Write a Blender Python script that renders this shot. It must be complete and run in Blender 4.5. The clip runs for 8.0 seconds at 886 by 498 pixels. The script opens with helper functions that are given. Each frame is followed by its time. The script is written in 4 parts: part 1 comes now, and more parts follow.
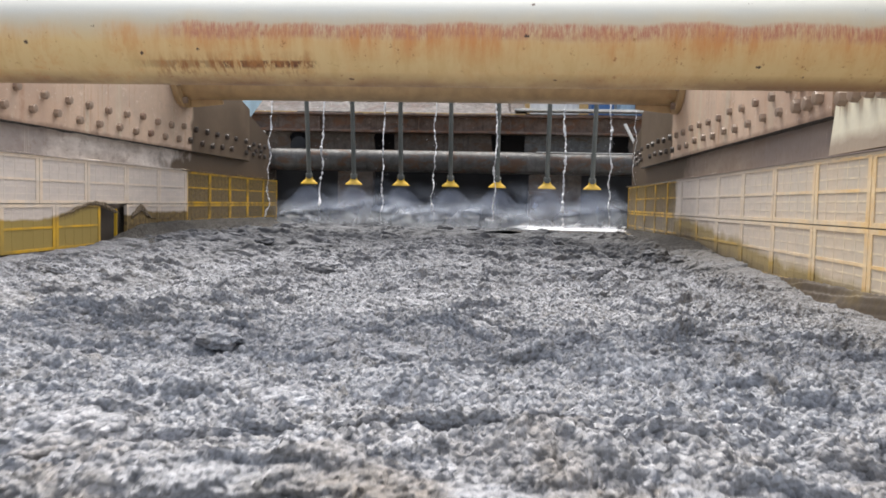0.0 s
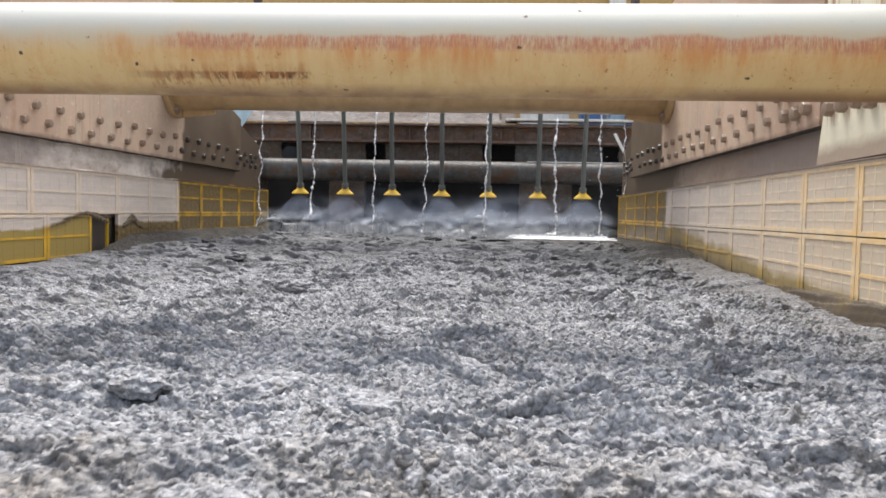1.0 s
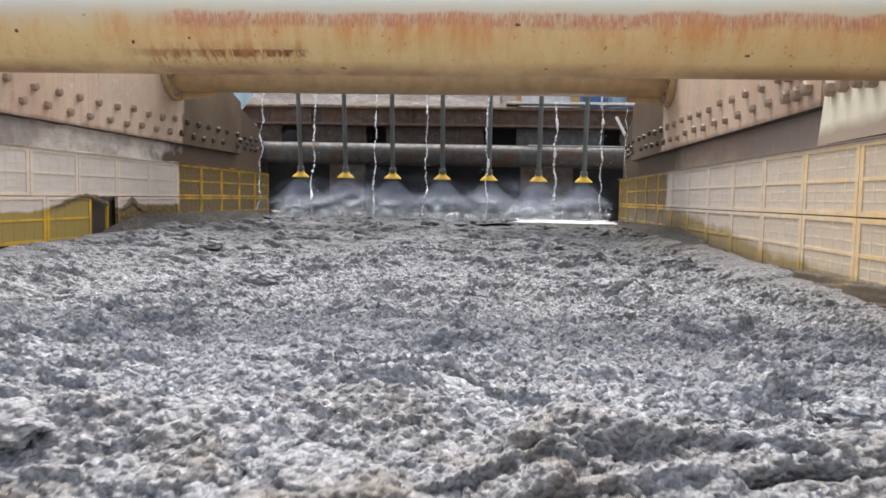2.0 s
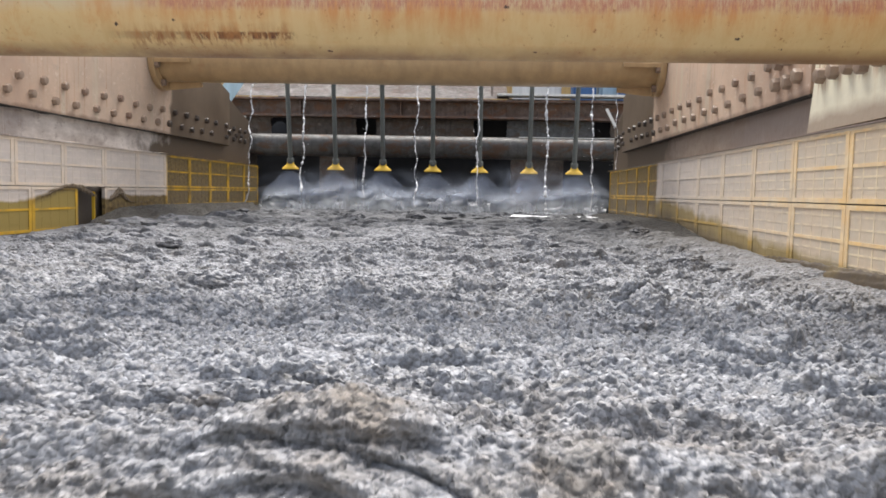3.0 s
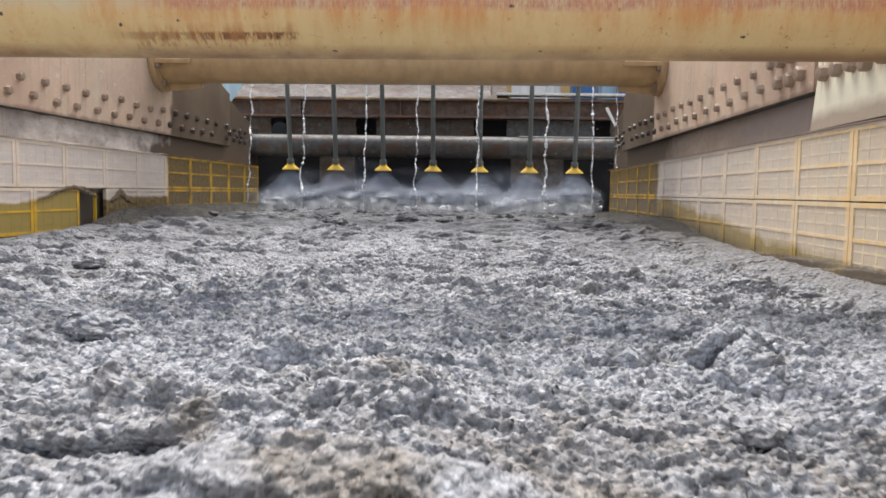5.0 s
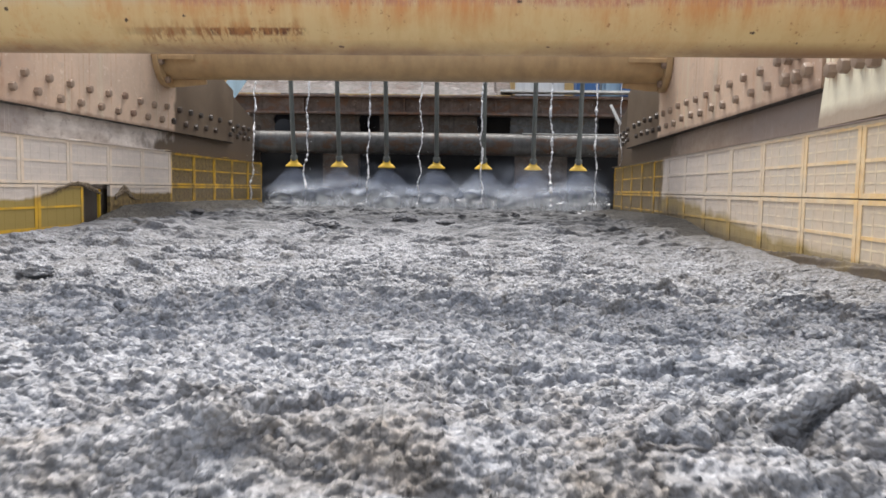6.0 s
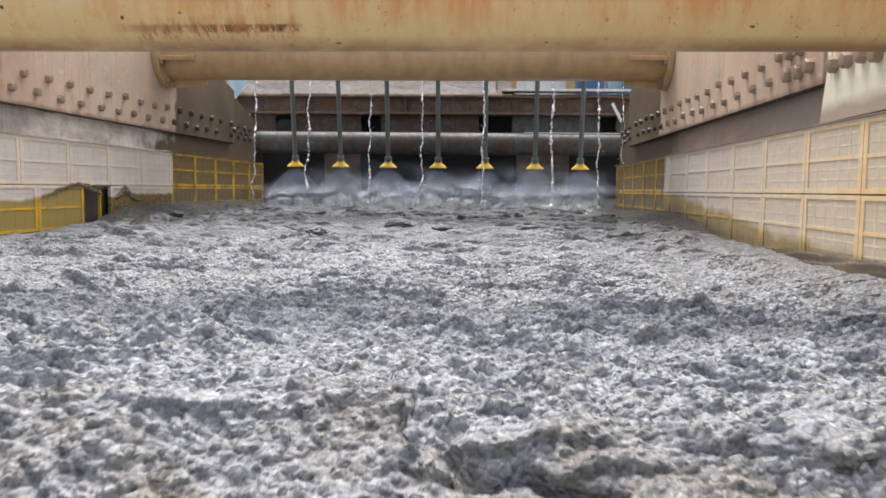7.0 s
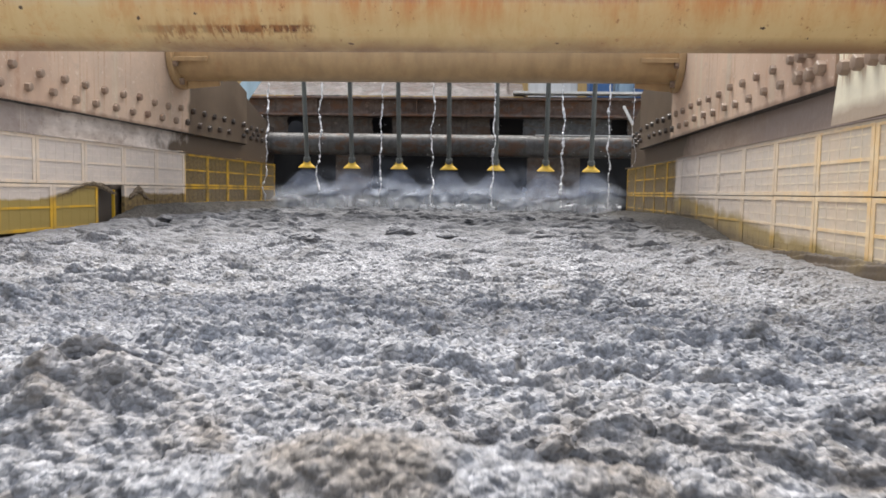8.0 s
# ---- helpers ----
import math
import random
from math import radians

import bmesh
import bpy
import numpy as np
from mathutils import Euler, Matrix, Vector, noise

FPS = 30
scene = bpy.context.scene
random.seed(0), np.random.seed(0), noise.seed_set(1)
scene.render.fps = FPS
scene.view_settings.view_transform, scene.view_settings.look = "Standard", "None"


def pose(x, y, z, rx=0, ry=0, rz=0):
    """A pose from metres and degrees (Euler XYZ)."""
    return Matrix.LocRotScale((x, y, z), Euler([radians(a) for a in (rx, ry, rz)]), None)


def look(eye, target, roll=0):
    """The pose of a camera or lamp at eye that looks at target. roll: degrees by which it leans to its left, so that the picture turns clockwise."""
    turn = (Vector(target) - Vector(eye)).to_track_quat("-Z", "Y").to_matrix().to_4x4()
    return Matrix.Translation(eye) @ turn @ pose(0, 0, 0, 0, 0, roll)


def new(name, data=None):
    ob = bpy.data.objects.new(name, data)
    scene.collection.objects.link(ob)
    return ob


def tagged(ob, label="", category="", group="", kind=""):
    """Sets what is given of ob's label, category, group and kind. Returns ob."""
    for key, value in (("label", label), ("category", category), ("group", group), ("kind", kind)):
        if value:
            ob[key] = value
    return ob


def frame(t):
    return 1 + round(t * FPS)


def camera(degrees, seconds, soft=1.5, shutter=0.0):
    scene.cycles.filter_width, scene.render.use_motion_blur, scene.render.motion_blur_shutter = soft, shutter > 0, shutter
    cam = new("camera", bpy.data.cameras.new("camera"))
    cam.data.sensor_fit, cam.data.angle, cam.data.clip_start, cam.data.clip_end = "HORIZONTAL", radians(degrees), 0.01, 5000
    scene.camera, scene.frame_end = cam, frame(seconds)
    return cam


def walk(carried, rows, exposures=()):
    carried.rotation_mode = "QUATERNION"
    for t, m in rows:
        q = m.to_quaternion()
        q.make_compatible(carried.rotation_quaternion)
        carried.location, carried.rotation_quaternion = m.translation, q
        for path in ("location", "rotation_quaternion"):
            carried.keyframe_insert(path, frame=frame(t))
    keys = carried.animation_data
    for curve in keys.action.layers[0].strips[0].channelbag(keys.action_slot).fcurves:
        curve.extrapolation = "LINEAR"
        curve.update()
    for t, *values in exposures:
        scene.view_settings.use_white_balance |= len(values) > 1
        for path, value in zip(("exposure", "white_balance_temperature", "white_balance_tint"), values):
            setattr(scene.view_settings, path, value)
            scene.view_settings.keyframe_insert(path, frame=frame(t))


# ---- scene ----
cam = camera(60.0, 8.0, soft=1.65, shutter=0.35)

PATH = [
    (0, (0.41, 0.003, 0.034), (0.247, 1.993, -0.086), 1.3),
    (0.5, (0.411, 0.0, 0.032), (0.27, 1.993, -0.059), 1.3),
    (1, (0.405, -0.007, 0.034), (0.266, 1.986, -0.061), 1.2),
    (1.5, (0.414, -0.005, 0.03), (0.265, 1.986, -0.084), 1.2),
    (2, (0.411, -0.005, 0.024), (0.269, 1.985, -0.11), 1.2),
    (3.5, (0.417, 0.01, 0.004), (0.305, 2.002, -0.145), 1.2),
    (4, (0.409, 0.01, 0.005), (0.298, 2.001, -0.145), 1.2),
    (4.5, (0.407, 0.006, 0.007), (0.294, 1.997, -0.139), 0.9),
    (6, (0.396, 0.012, 0.006), (0.274, 2.002, -0.15), 1.0),
    (6.5, (0.4, 0.02, 0.002), (0.272, 2.01, -0.152), 0.8),
    (7, (0.403, 0.021, 0.0), (0.273, 2.011, -0.155), 0.7),
    (7.5, (0.404, 0.018, 0.003), (0.276, 2.008, -0.15), 0.9),
    (8, (0.404, 0.01, -0.005), (0.247, 1.999, -0.154), 1.0),
]
walk(cam, [(t, look(e, a, r)) for t, e, a, r in PATH], ((0, 1.32, 6500, 10), (8, 1.32, 6500, 10)))

# ---- world, sun, exposure ----
SUN_ELEV, SUN_ROT = 72.0, 20.0
world = bpy.data.worlds.new("sky")
scene.world = world
world.use_nodes = True
wn = world.node_tree.nodes
sky = wn.new("ShaderNodeTexSky")
sky.sky_type, sky.sun_disc = "NISHITA", False
sky.sun_elevation, sky.sun_rotation = radians(SUN_ELEV), radians(SUN_ROT)
sky.air_density, sky.dust_density, sky.ozone_density = 1.0, 4.0, 1.0
wn["Background"].inputs["Strength"].default_value = 0.13
grey = wn.new("ShaderNodeHueSaturation")
grey.inputs["Saturation"].default_value = 0.45
world.node_tree.links.new(sky.outputs[0], grey.inputs["Color"])
world.node_tree.links.new(grey.outputs[0], wn["Background"].inputs["Color"])
sun_data = bpy.data.lights.new("sun", "SUN")
sun_data.energy, sun_data.angle, sun_data.color = 1.6, radians(38), (1.0, 0.96, 0.90)
sun = new("sun", sun_data)
sun.matrix_world = look((-1.6, 4.4, 9), (0.0, 1.2, 0))


# ---- materials ----
class Net:
    """Short hand for a node tree."""

    def __init__(self, name):
        self.m = bpy.data.materials.new(name)
        self.m.use_nodes = True
        self.t = self.m.node_tree
        self.b = self.t.nodes["Principled BSDF"]

    def n(self, kind, ins=None, **props):
        node = self.t.nodes.new(kind)
        for k, v in props.items():
            setattr(node, k, v)
        for k, v in (ins or {}).items():
            self.put(node.inputs[k], v)
        return node

    def put(self, sock, v):
        if isinstance(v, bpy.types.NodeSocket):
            self.t.links.new(v, sock)
        elif isinstance(v, tuple) and len(v) == 3 and sock.type == "RGBA":
            sock.default_value = (*v, 1)
        else:
            sock.default_value = v

    def pos(self, scale=(1, 1, 1), where="world"):
        src = self.n("ShaderNodeNewGeometry").outputs["Position"] if where == "world" else self.n("ShaderNodeTexCoord").outputs["Object"]
        return self.n("ShaderNodeMapping", {"Vector": src, "Scale": scale}).outputs[0]

    def noise(self, vec, scale, detail=4.0, rough=0.55, dist=0.0):
        return self.n("ShaderNodeTexNoise", {"Vector": vec, "Scale": scale, "Detail": detail, "Roughness": rough, "Distortion": dist}).outputs["Fac"]

    def ramp(self, v, lo, hi, a=0.0, b=1.0):
        return self.n("ShaderNodeMapRange", {"Value": v, "From Min": lo, "From Max": hi, "To Min": a, "To Max": b}).outputs[0]

    def math(self, op, a, b=0.0):
        return self.n("ShaderNodeMath", {0: a, 1: b}, operation=op).outputs[0]

    def mix(self, f, a, b):
        node = self.n("ShaderNodeMix", data_type="RGBA")
        self.put(node.inputs[0], f), self.put(node.inputs[6], a), self.put(node.inputs[7], b)
        return node.outputs[2]

    def axis(self, vec, i):
        return self.n("ShaderNodeSeparateXYZ", {0: vec}).outputs[i]

    def done(self, color, rough=0.6, metal=0.0, bump=None, strength=0.3, distance=0.004, **more):
        self.put(self.b.inputs["Base Color"], color)
        self.put(self.b.inputs["Roughness"], rough)
        self.put(self.b.inputs["Metallic"], metal)
        for k, v in more.items():
            self.put(self.b.inputs[k.replace("_", " ")], v)
        if bump is not None:
            h = self.n("ShaderNodeBump", {"Height": bump, "Strength": strength, "Distance": distance})
            self.put(self.b.inputs["Normal"], h.outputs[0])
        return self.m


def dirty_metal(name, base, rust, dark, rough=0.6, rust_lo=0.58, rust_hi=0.72, streak=14.0, spec=0.4):
    """Painted steel with rust blotches, run-down streaks and grime."""
    k = Net(name)
    p = k.pos()
    blot = k.noise(p, 5.0, 8.0, 0.65)
    run = k.noise(k.pos((streak, streak, 1.2)), 2.0, 4.0)
    fine = k.noise(p, 90.0, 3.0)
    c = k.mix(k.ramp(run, 0.35, 0.75), base, tuple(v * 0.72 for v in base))
    c = k.mix(k.ramp(blot, rust_lo, rust_hi), c, rust)
    c = k.mix(k.ramp(k.noise(p, 2.1, 6.0), 0.55, 0.8, 0.0, 0.7), c, dark)
    c = k.mix(k.ramp(fine, 0.3, 0.8, 0.0, 0.25), c, dark)
    return k.done(c, k.ramp(blot, 0.3, 0.7, rough - 0.15, rough + 0.15), 0.0, k.math("ADD", fine, blot), 0.25, 0.003, Specular_IOR_Level=spec)


def tube_paint():
    """Cream paint on the front tube with a scraped rust band, dark scratches and chips; sky light is painted in on top.
    """
    k = Net("cream_tube_paint")
    o = k.pos(where="object")
    x, z = k.axis(o, 0), k.axis(o, 2)
    run = k.noise(k.pos((9, 4, 1.4), "object"), 4.0, 8.0, 0.68)
    big = k.noise(o, 6.0, 6.0, 0.6)
    along = k.noise(k.pos((1, 0.01, 0.01), "object"), 5.0, 3.0)
    speck = k.noise(k.pos((130, 40, 24), "object"), 2.4, 5.0, 0.75)
    wob = k.math("MULTIPLY", k.math("SUBTRACT", k.noise(o, 11.0, 4.0), 0.5), 0.026)
    zb = k.math("ADD", z, wob)
    # Cream turns blue-grey upwards: the sky's light on the top, painted in.
    c = k.mix(k.ramp(zb, -0.022, 0.036), (0.68, 0.50, 0.24), (0.49, 0.497, 0.46))
    c = k.mix(k.math("MULTIPLY", k.ramp(run, 0.48, 0.68, 0.0, 0.42), k.ramp(zb, 0.03, -0.01)), c, (0.54, 0.33, 0.12))
    inx = k.ramp(x, -0.19, -0.12)
    halo = k.math("MULTIPLY", k.ramp(zb, -0.055, -0.020), k.ramp(zb, 0.012, -0.002))
    c = k.mix(k.math("MULTIPLY", k.math("MULTIPLY", halo, k.math("MULTIPLY", k.ramp(run, 0.38, 0.62, 0.2, 0.9), k.ramp(x, -0.30, -0.12, 0.25, 1.0))), k.ramp(along, 0.36, 0.52)), c, (0.60, 0.25, 0.075))
    band = k.math("MULTIPLY", k.ramp(zb, -0.018, -0.008), k.ramp(zb, 0.013, 0.006))
    c = k.mix(k.math("MULTIPLY", k.math("MULTIPLY", k.ramp(speck, 0.40, 0.60, 0.05, 1.0), band), k.math("MULTIPLY", k.ramp(along, 0.30, 0.42), inx)), c, (0.47, 0.19, 0.12))
    zl = k.math("ADD", z, k.math("MULTIPLY", wob, 0.12))
    line = k.math("MULTIPLY", k.ramp(zl, -0.0610, -0.0575), k.ramp(zl, -0.0480, -0.0505))
    lx = k.math("MULTIPLY", k.ramp(x, -0.24, -0.18), k.ramp(x, 0.09, 0.07))
    c = k.mix(k.math("MULTIPLY", k.math("MULTIPLY", line, lx), k.math("MULTIPLY", k.ramp(x, -0.095, -0.070, 0.45, 1.0), k.ramp(k.noise(k.pos((34, 20, 6), "object"), 2.0, 5.0, 0.7), 0.41, 0.49))), c, (0.085, 0.03, 0.015))
    stain = k.math("MULTIPLY", k.math("MULTIPLY", k.ramp(zb, -0.075, -0.05), k.ramp(zb, -0.035, -0.05)), k.math("MULTIPLY", lx, k.ramp(run, 0.4, 0.6)))
    c = k.mix(stain, c, (0.42, 0.19, 0.06))
    drip = k.math("MULTIPLY", k.math("MULTIPLY", k.ramp(k.noise(k.pos((60, 20, 1.2), "object"), 2.0, 4.0, 0.6), 0.52, 0.60), lx), k.math("MULTIPLY", k.ramp(zb, -0.078, -0.056), k.ramp(z, -0.046, -0.052)))
    c = k.mix(k.math("MULTIPLY", drip, 0.85), c, (0.30, 0.12, 0.035))
    patch = k.math("MULTIPLY", k.ramp(k.noise(k.pos((1, 1, 0.8), "object"), 9.0, 8.0, 0.75, 0.5), 0.50, 0.62), k.ramp(zb, 0.016, -0.012))
    c = k.mix(k.math("MULTIPLY", k.math("MULTIPLY", patch, k.ramp(x, 0.25, -0.05, 0.35, 0.8)), k.ramp(speck, 0.35, 0.6, 0.2, 0.9)), c, (0.60, 0.27, 0.085))
    spot = k.math("MULTIPLY", k.ramp(k.noise(k.pos((1, 1, 0.7), "object"), 75.0, 6.0, 0.75), 0.60, 0.68), k.math("MULTIPLY", k.ramp(zb, 0.02, -0.01), k.ramp(big, 0.38, 0.52)))
    c = k.mix(spot, c, (0.36, 0.15, 0.05))
    chip = k.n("ShaderNodeTexVoronoi", {"Vector": k.pos((1, 1.5, 1.3), "object"), "Scale": 15.0}).outputs["Distance"]
    c = k.mix(k.ramp(k.math("ADD", chip, k.math("MULTIPLY", k.math("SUBTRACT", speck, 0.5), 0.22)), 0.070, 0.050), c, (0.07, 0.04, 0.025))
    # Rusty lower edge, with the tube's shaded underside darkened in the same colour.
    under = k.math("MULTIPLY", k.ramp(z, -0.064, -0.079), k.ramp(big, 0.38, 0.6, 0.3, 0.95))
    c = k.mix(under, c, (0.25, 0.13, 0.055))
    return k.done(c, k.ramp(speck, 0.3, 0.7, 0.48, 0.68), 0.0, k.math("ADD", speck, big), 0.12, 0.002)


def liner_material(name, side):
    """Yellow polyurethane under caked grey-beige dust; washed clean where the water reaches."""
    k = Net(name)
    p = k.pos()
    y, z = k.axis(p, 1), k.axis(p, 2)
    lift = k.axis(k.pos(where="object"), 0)
    rib = k.math("MULTIPLY", k.ramp(lift, -0.0012, -0.0019), k.ramp(k.noise(p, 14.0, 4.0), 0.66, 0.42, 0.25, 1.0))
    thin = k.math("MULTIPLY", k.ramp(lift, -0.0002, -0.0004), k.ramp(k.noise(p, 21.0, 4.0), 0.62, 0.40, 0.10, 1.0))
    w = k.math("SUBTRACT", k.noise(p, 7.0, 5.0), 0.5)
    fine = k.noise(p, 60.0, 5.0, 0.65)
    blot = k.noise(p, 9.0, 5.0)

    def hump(centre, width, high):
        q = k.math("DIVIDE", k.math("SUBTRACT", y, centre), width)
        return k.math("MULTIPLY", k.n("ShaderNodeMath", {0: k.math("MULTIPLY", k.math("MULTIPLY", q, q), -1.0)}, operation="EXPONENT").outputs[0], high)

    yellow = k.mix(k.ramp(blot, 0.35, 0.65), (0.78, 0.44, 0.02), (0.58, 0.34, 0.02))
    mud = k.mix(k.ramp(fine, 0.35, 0.65), (0.10, 0.07, 0.035), (0.26, 0.18, 0.065))
    wet = k.mix(k.math("MULTIPLY", rib, k.ramp(k.math("ADD", blot, 0.0 if side < 0 else 0.08), 0.72, 0.58)), mud, k.mix(0.12, yellow, (0.40, 0.27, 0.03)))
    dust = k.mix(k.ramp(k.noise(k.pos((3, 3, 9)), 3.0, 5.0), 0.35, 0.7), (0.66, 0.575, 0.50), (0.58, 0.515, 0.455))
    if side < 0:
        crust = k.mix(k.math("MULTIPLY", thin, 0.38), dust, (0.78, 0.70, 0.58))
        crust = k.mix(k.math("MULTIPLY", rib, k.ramp(y, 3.3, 2.2, 0.35, 0.75)), crust, (0.80, 0.63, 0.44))
        line = k.math("ADD", k.math("ADD", hump(2.88, 0.20, 0.068), hump(3.27, 0.06, 0.045)), k.math("ADD", k.math("MULTIPLY", w, 0.045), k.ramp(y, 3.2, 3.4, -0.058, -0.036)))
        dip = k.math("SUBTRACT", z, line)
        low = k.ramp(dip, 0.004, -0.006)
        far = k.ramp(k.math("ADD", y, k.math("MULTIPLY", w, 0.06)), 3.74, 3.77)
        under = k.mix(k.math("MULTIPLY", rib, 0.85), (0.34, 0.25, 0.07), yellow)
        rim = k.math("MAXIMUM", k.math("MULTIPLY", k.ramp(dip, -0.030, -0.012), k.ramp(y, 2.55, 2.75)), k.ramp(y, 2.92, 2.95))
        under = k.mix(rim, under, mud)
    else:
        near = k.ramp(y, 3.2, 1.7)
        dust = k.mix(near, dust, k.mix(k.ramp(blot, 0.4, 0.6), (0.62, 0.53, 0.41), (0.68, 0.55, 0.40)))
        crust = k.mix(k.math("MULTIPLY", thin, k.ramp(y, 3.2, 1.8, 0.25, 0.75)), dust, k.mix(near, (0.74, 0.66, 0.54), (0.88, 0.74, 0.50)))
        crust = k.mix(k.math("MULTIPLY", rib, k.math("MULTIPLY", k.ramp(y, 3.2, 1.6, 0.25, 0.85), k.ramp(blot, 0.62, 0.42, 0.45, 1.0))), crust, k.mix(near, (0.76, 0.64, 0.48), (0.88, 0.56, 0.20)))
        line = k.math("ADD", k.ramp(y, 1.7, 3.4, -0.150, -0.010), k.math("MULTIPLY", w, 0.09))
        low = k.ramp(k.math("SUBTRACT", z, line), 0.012, -0.018, 0.0, 0.92)
        far = k.ramp(k.math("ADD", y, k.math("MULTIPLY", w, 0.18)), 3.64, 3.72)
        under = k.mix(k.ramp(k.math("SUBTRACT", z, line), -0.03, -0.08), k.mix(k.math("MULTIPLY", rib, 0.4), (0.33, 0.245, 0.095), yellow), (0.15, 0.11, 0.055))
    c = k.mix(k.ramp(fine, 0.45, 0.8, 0.0, 0.22), crust, (0.42, 0.33, 0.23))
    c = k.mix(low, c, under)
    c = k.mix(far, c, wet)
    return k.done(c, k.ramp(far, 0.0, 1.0, 0.8, 0.35), 0.0, k.math("ADD", fine, blot), 0.35, 0.003)


def wall_material():
    """Side plate: pinkish tan paint with pale runs; wet and dark past the water line. Shade is painted in at its near
    end and along its lower edge.
    """
    k = Net("tan_plate_paint")
    p = k.pos()
    y = k.axis(p, 1)
    blot = k.noise(p, 3.0, 6.0)
    fine = k.noise(p, 70.0, 4.0)
    run = k.noise(k.pos((1, 6, 0.35)), 2.2, 3.0)
    c = k.mix(k.ramp(blot, 0.35, 0.65), (0.65, 0.46, 0.32), (0.56, 0.42, 0.31))
    c = k.mix(k.ramp(run, 0.60, 0.66, 0.0, 0.75), c, (0.60, 0.50, 0.36))
    c = k.mix(k.ramp(k.noise(p, 6.5, 8.0, 0.7), 0.62, 0.74, 0.0, 0.7), c, (0.30, 0.15, 0.08))
    c = k.mix(k.ramp(k.noise(p, 1.6, 6.0, 0.7), 0.50, 0.66, 0.0, 0.6), c, (0.40, 0.30, 0.22))
    c = k.mix(k.math("MULTIPLY", k.ramp(k.noise(k.pos((1, 16, 0.5)), 2.0, 5.0, 0.7), 0.60, 0.70), k.ramp(fine, 0.35, 0.6, 0.2, 0.7)), c, (0.36, 0.17, 0.08))
    # Near end darkened: the shade there is painted into the plate colour.
    c = k.mix(k.ramp(k.math("ADD", y, k.ramp(blot, 0.3, 0.7, -0.25, 0.25)), 2.68, 2.20, 0.0, 0.75), c, (0.38, 0.25, 0.175))
    z = k.axis(p, 2)
    rustrun = k.math("MULTIPLY", k.ramp(k.noise(k.pos((1, 24, 1.1)), 2.0, 6.0, 0.7), 0.55, 0.66), k.ramp(k.noise(p, 4.0, 5.0), 0.45, 0.60, 0.0, 0.65))
    c = k.mix(rustrun, c, (0.40, 0.20, 0.10))
    c = k.mix(k.ramp(k.noise(k.pos((1, 1, 1.6)), 13.0, 7.0, 0.75), 0.54, 0.68, 0.0, 0.5), c, (0.42, 0.32, 0.25))
    c = k.mix(k.ramp(k.noise(p, 38.0, 5.0, 0.7), 0.60, 0.68, 0.0, 0.6), c, (0.72, 0.60, 0.47))
    # Ragged dark foot paints in the shadow line along the doubler's lower edge.
    c = k.mix(k.ramp(k.math("ADD", z, k.math("MULTIPLY", k.math("SUBTRACT", k.noise(p, 18.0, 4.0), 0.5), 0.03)), 0.283, 0.270, 0.0, 0.75), c, (0.20, 0.12, 0.08))
    w = k.math("MULTIPLY", k.math("SUBTRACT", k.noise(p, 4.0, 4.0), 0.5), 0.7)
    far = k.ramp(k.math("ADD", y, k.math("MULTIPLY", w, 0.5)), 3.80, 3.85)
    wet = k.mix(k.ramp(blot, 0.4, 0.62), (0.118, 0.083, 0.054), (0.170, 0.125, 0.084))
    c = k.mix(far, c, wet)
    return k.done(c, k.ramp(far, 0, 1, 0.65, 0.4), 0.0, k.math("ADD", fine, blot), 0.3, 0.003)


def corroded_metal(name, base, rust, dark, rough=0.6, spec=0.3):
    """Old wet steel: rust patches, scale, dark runs and pale scuffs at several sizes."""
    k = Net(name)
    p = k.pos()
    blot = k.noise(k.pos((1, 1, 2.2)), 6.0, 8.0, 0.7, 0.6)
    scale = k.noise(p, 24.0, 6.0, 0.7)
    run = k.noise(k.pos((16, 6, 1.0)), 2.0, 5.0, 0.65)
    c = k.mix(k.ramp(scale, 0.35, 0.65), base, tuple(v * 0.55 for v in base))
    c = k.mix(k.ramp(blot, 0.50, 0.60), c, rust)
    c = k.mix(k.ramp(run, 0.54, 0.70, 0.0, 0.5), c, dark)
    c = k.mix(k.ramp(k.noise(p, 11.0, 8.0, 0.75), 0.60, 0.68, 0.0, 0.6), c, tuple(min(0.6, v * 1.9) for v in base))
    return k.done(c, k.ramp(scale, 0.3, 0.7, rough - 0.2, rough + 0.15), 0.0, k.math("ADD", scale, blot), 0.5, 0.006, Specular_IOR_Level=spec)


def cover_material():
    """Pale cream plate, brown with dirt along its foot, with rust below its bolts."""
    k = Net("pale_cover_plate")
    p = k.pos()
    y, z = k.axis(p, 1), k.axis(p, 2)
    blot = k.noise(p, 6.0, 6.0, 0.65)
    run = k.noise(k.pos((1, 14, 0.6)), 2.5, 5.0, 0.65)
    c = k.mix(k.ramp(blot, 0.35, 0.65), (0.86, 0.80, 0.60), (0.74, 0.68, 0.52))
    c = k.mix(k.ramp(run, 0.55, 0.72, 0.0, 0.3), c, (0.60, 0.42, 0.24))
    c = k.mix(k.math("MULTIPLY", k.ramp(run, 0.50, 0.62), k.ramp(z, 0.255, 0.30)), c, (0.36, 0.17, 0.08))
    foot = k.math("ADD", z, k.math("MULTIPLY", k.math("SUBTRACT", blot, 0.5), 0.06))
    c = k.mix(k.ramp(k.math("ADD", foot, k.ramp(y, 1.5, 2.0, 0.0, 0.012)), 0.235, 0.205, 0.0, 0.85), c, (0.36, 0.27, 0.20))
    return k.done(c, 0.6, 0.0, k.math("ADD", k.noise(p, 60.0, 4.0), blot), 0.3, 0.003)


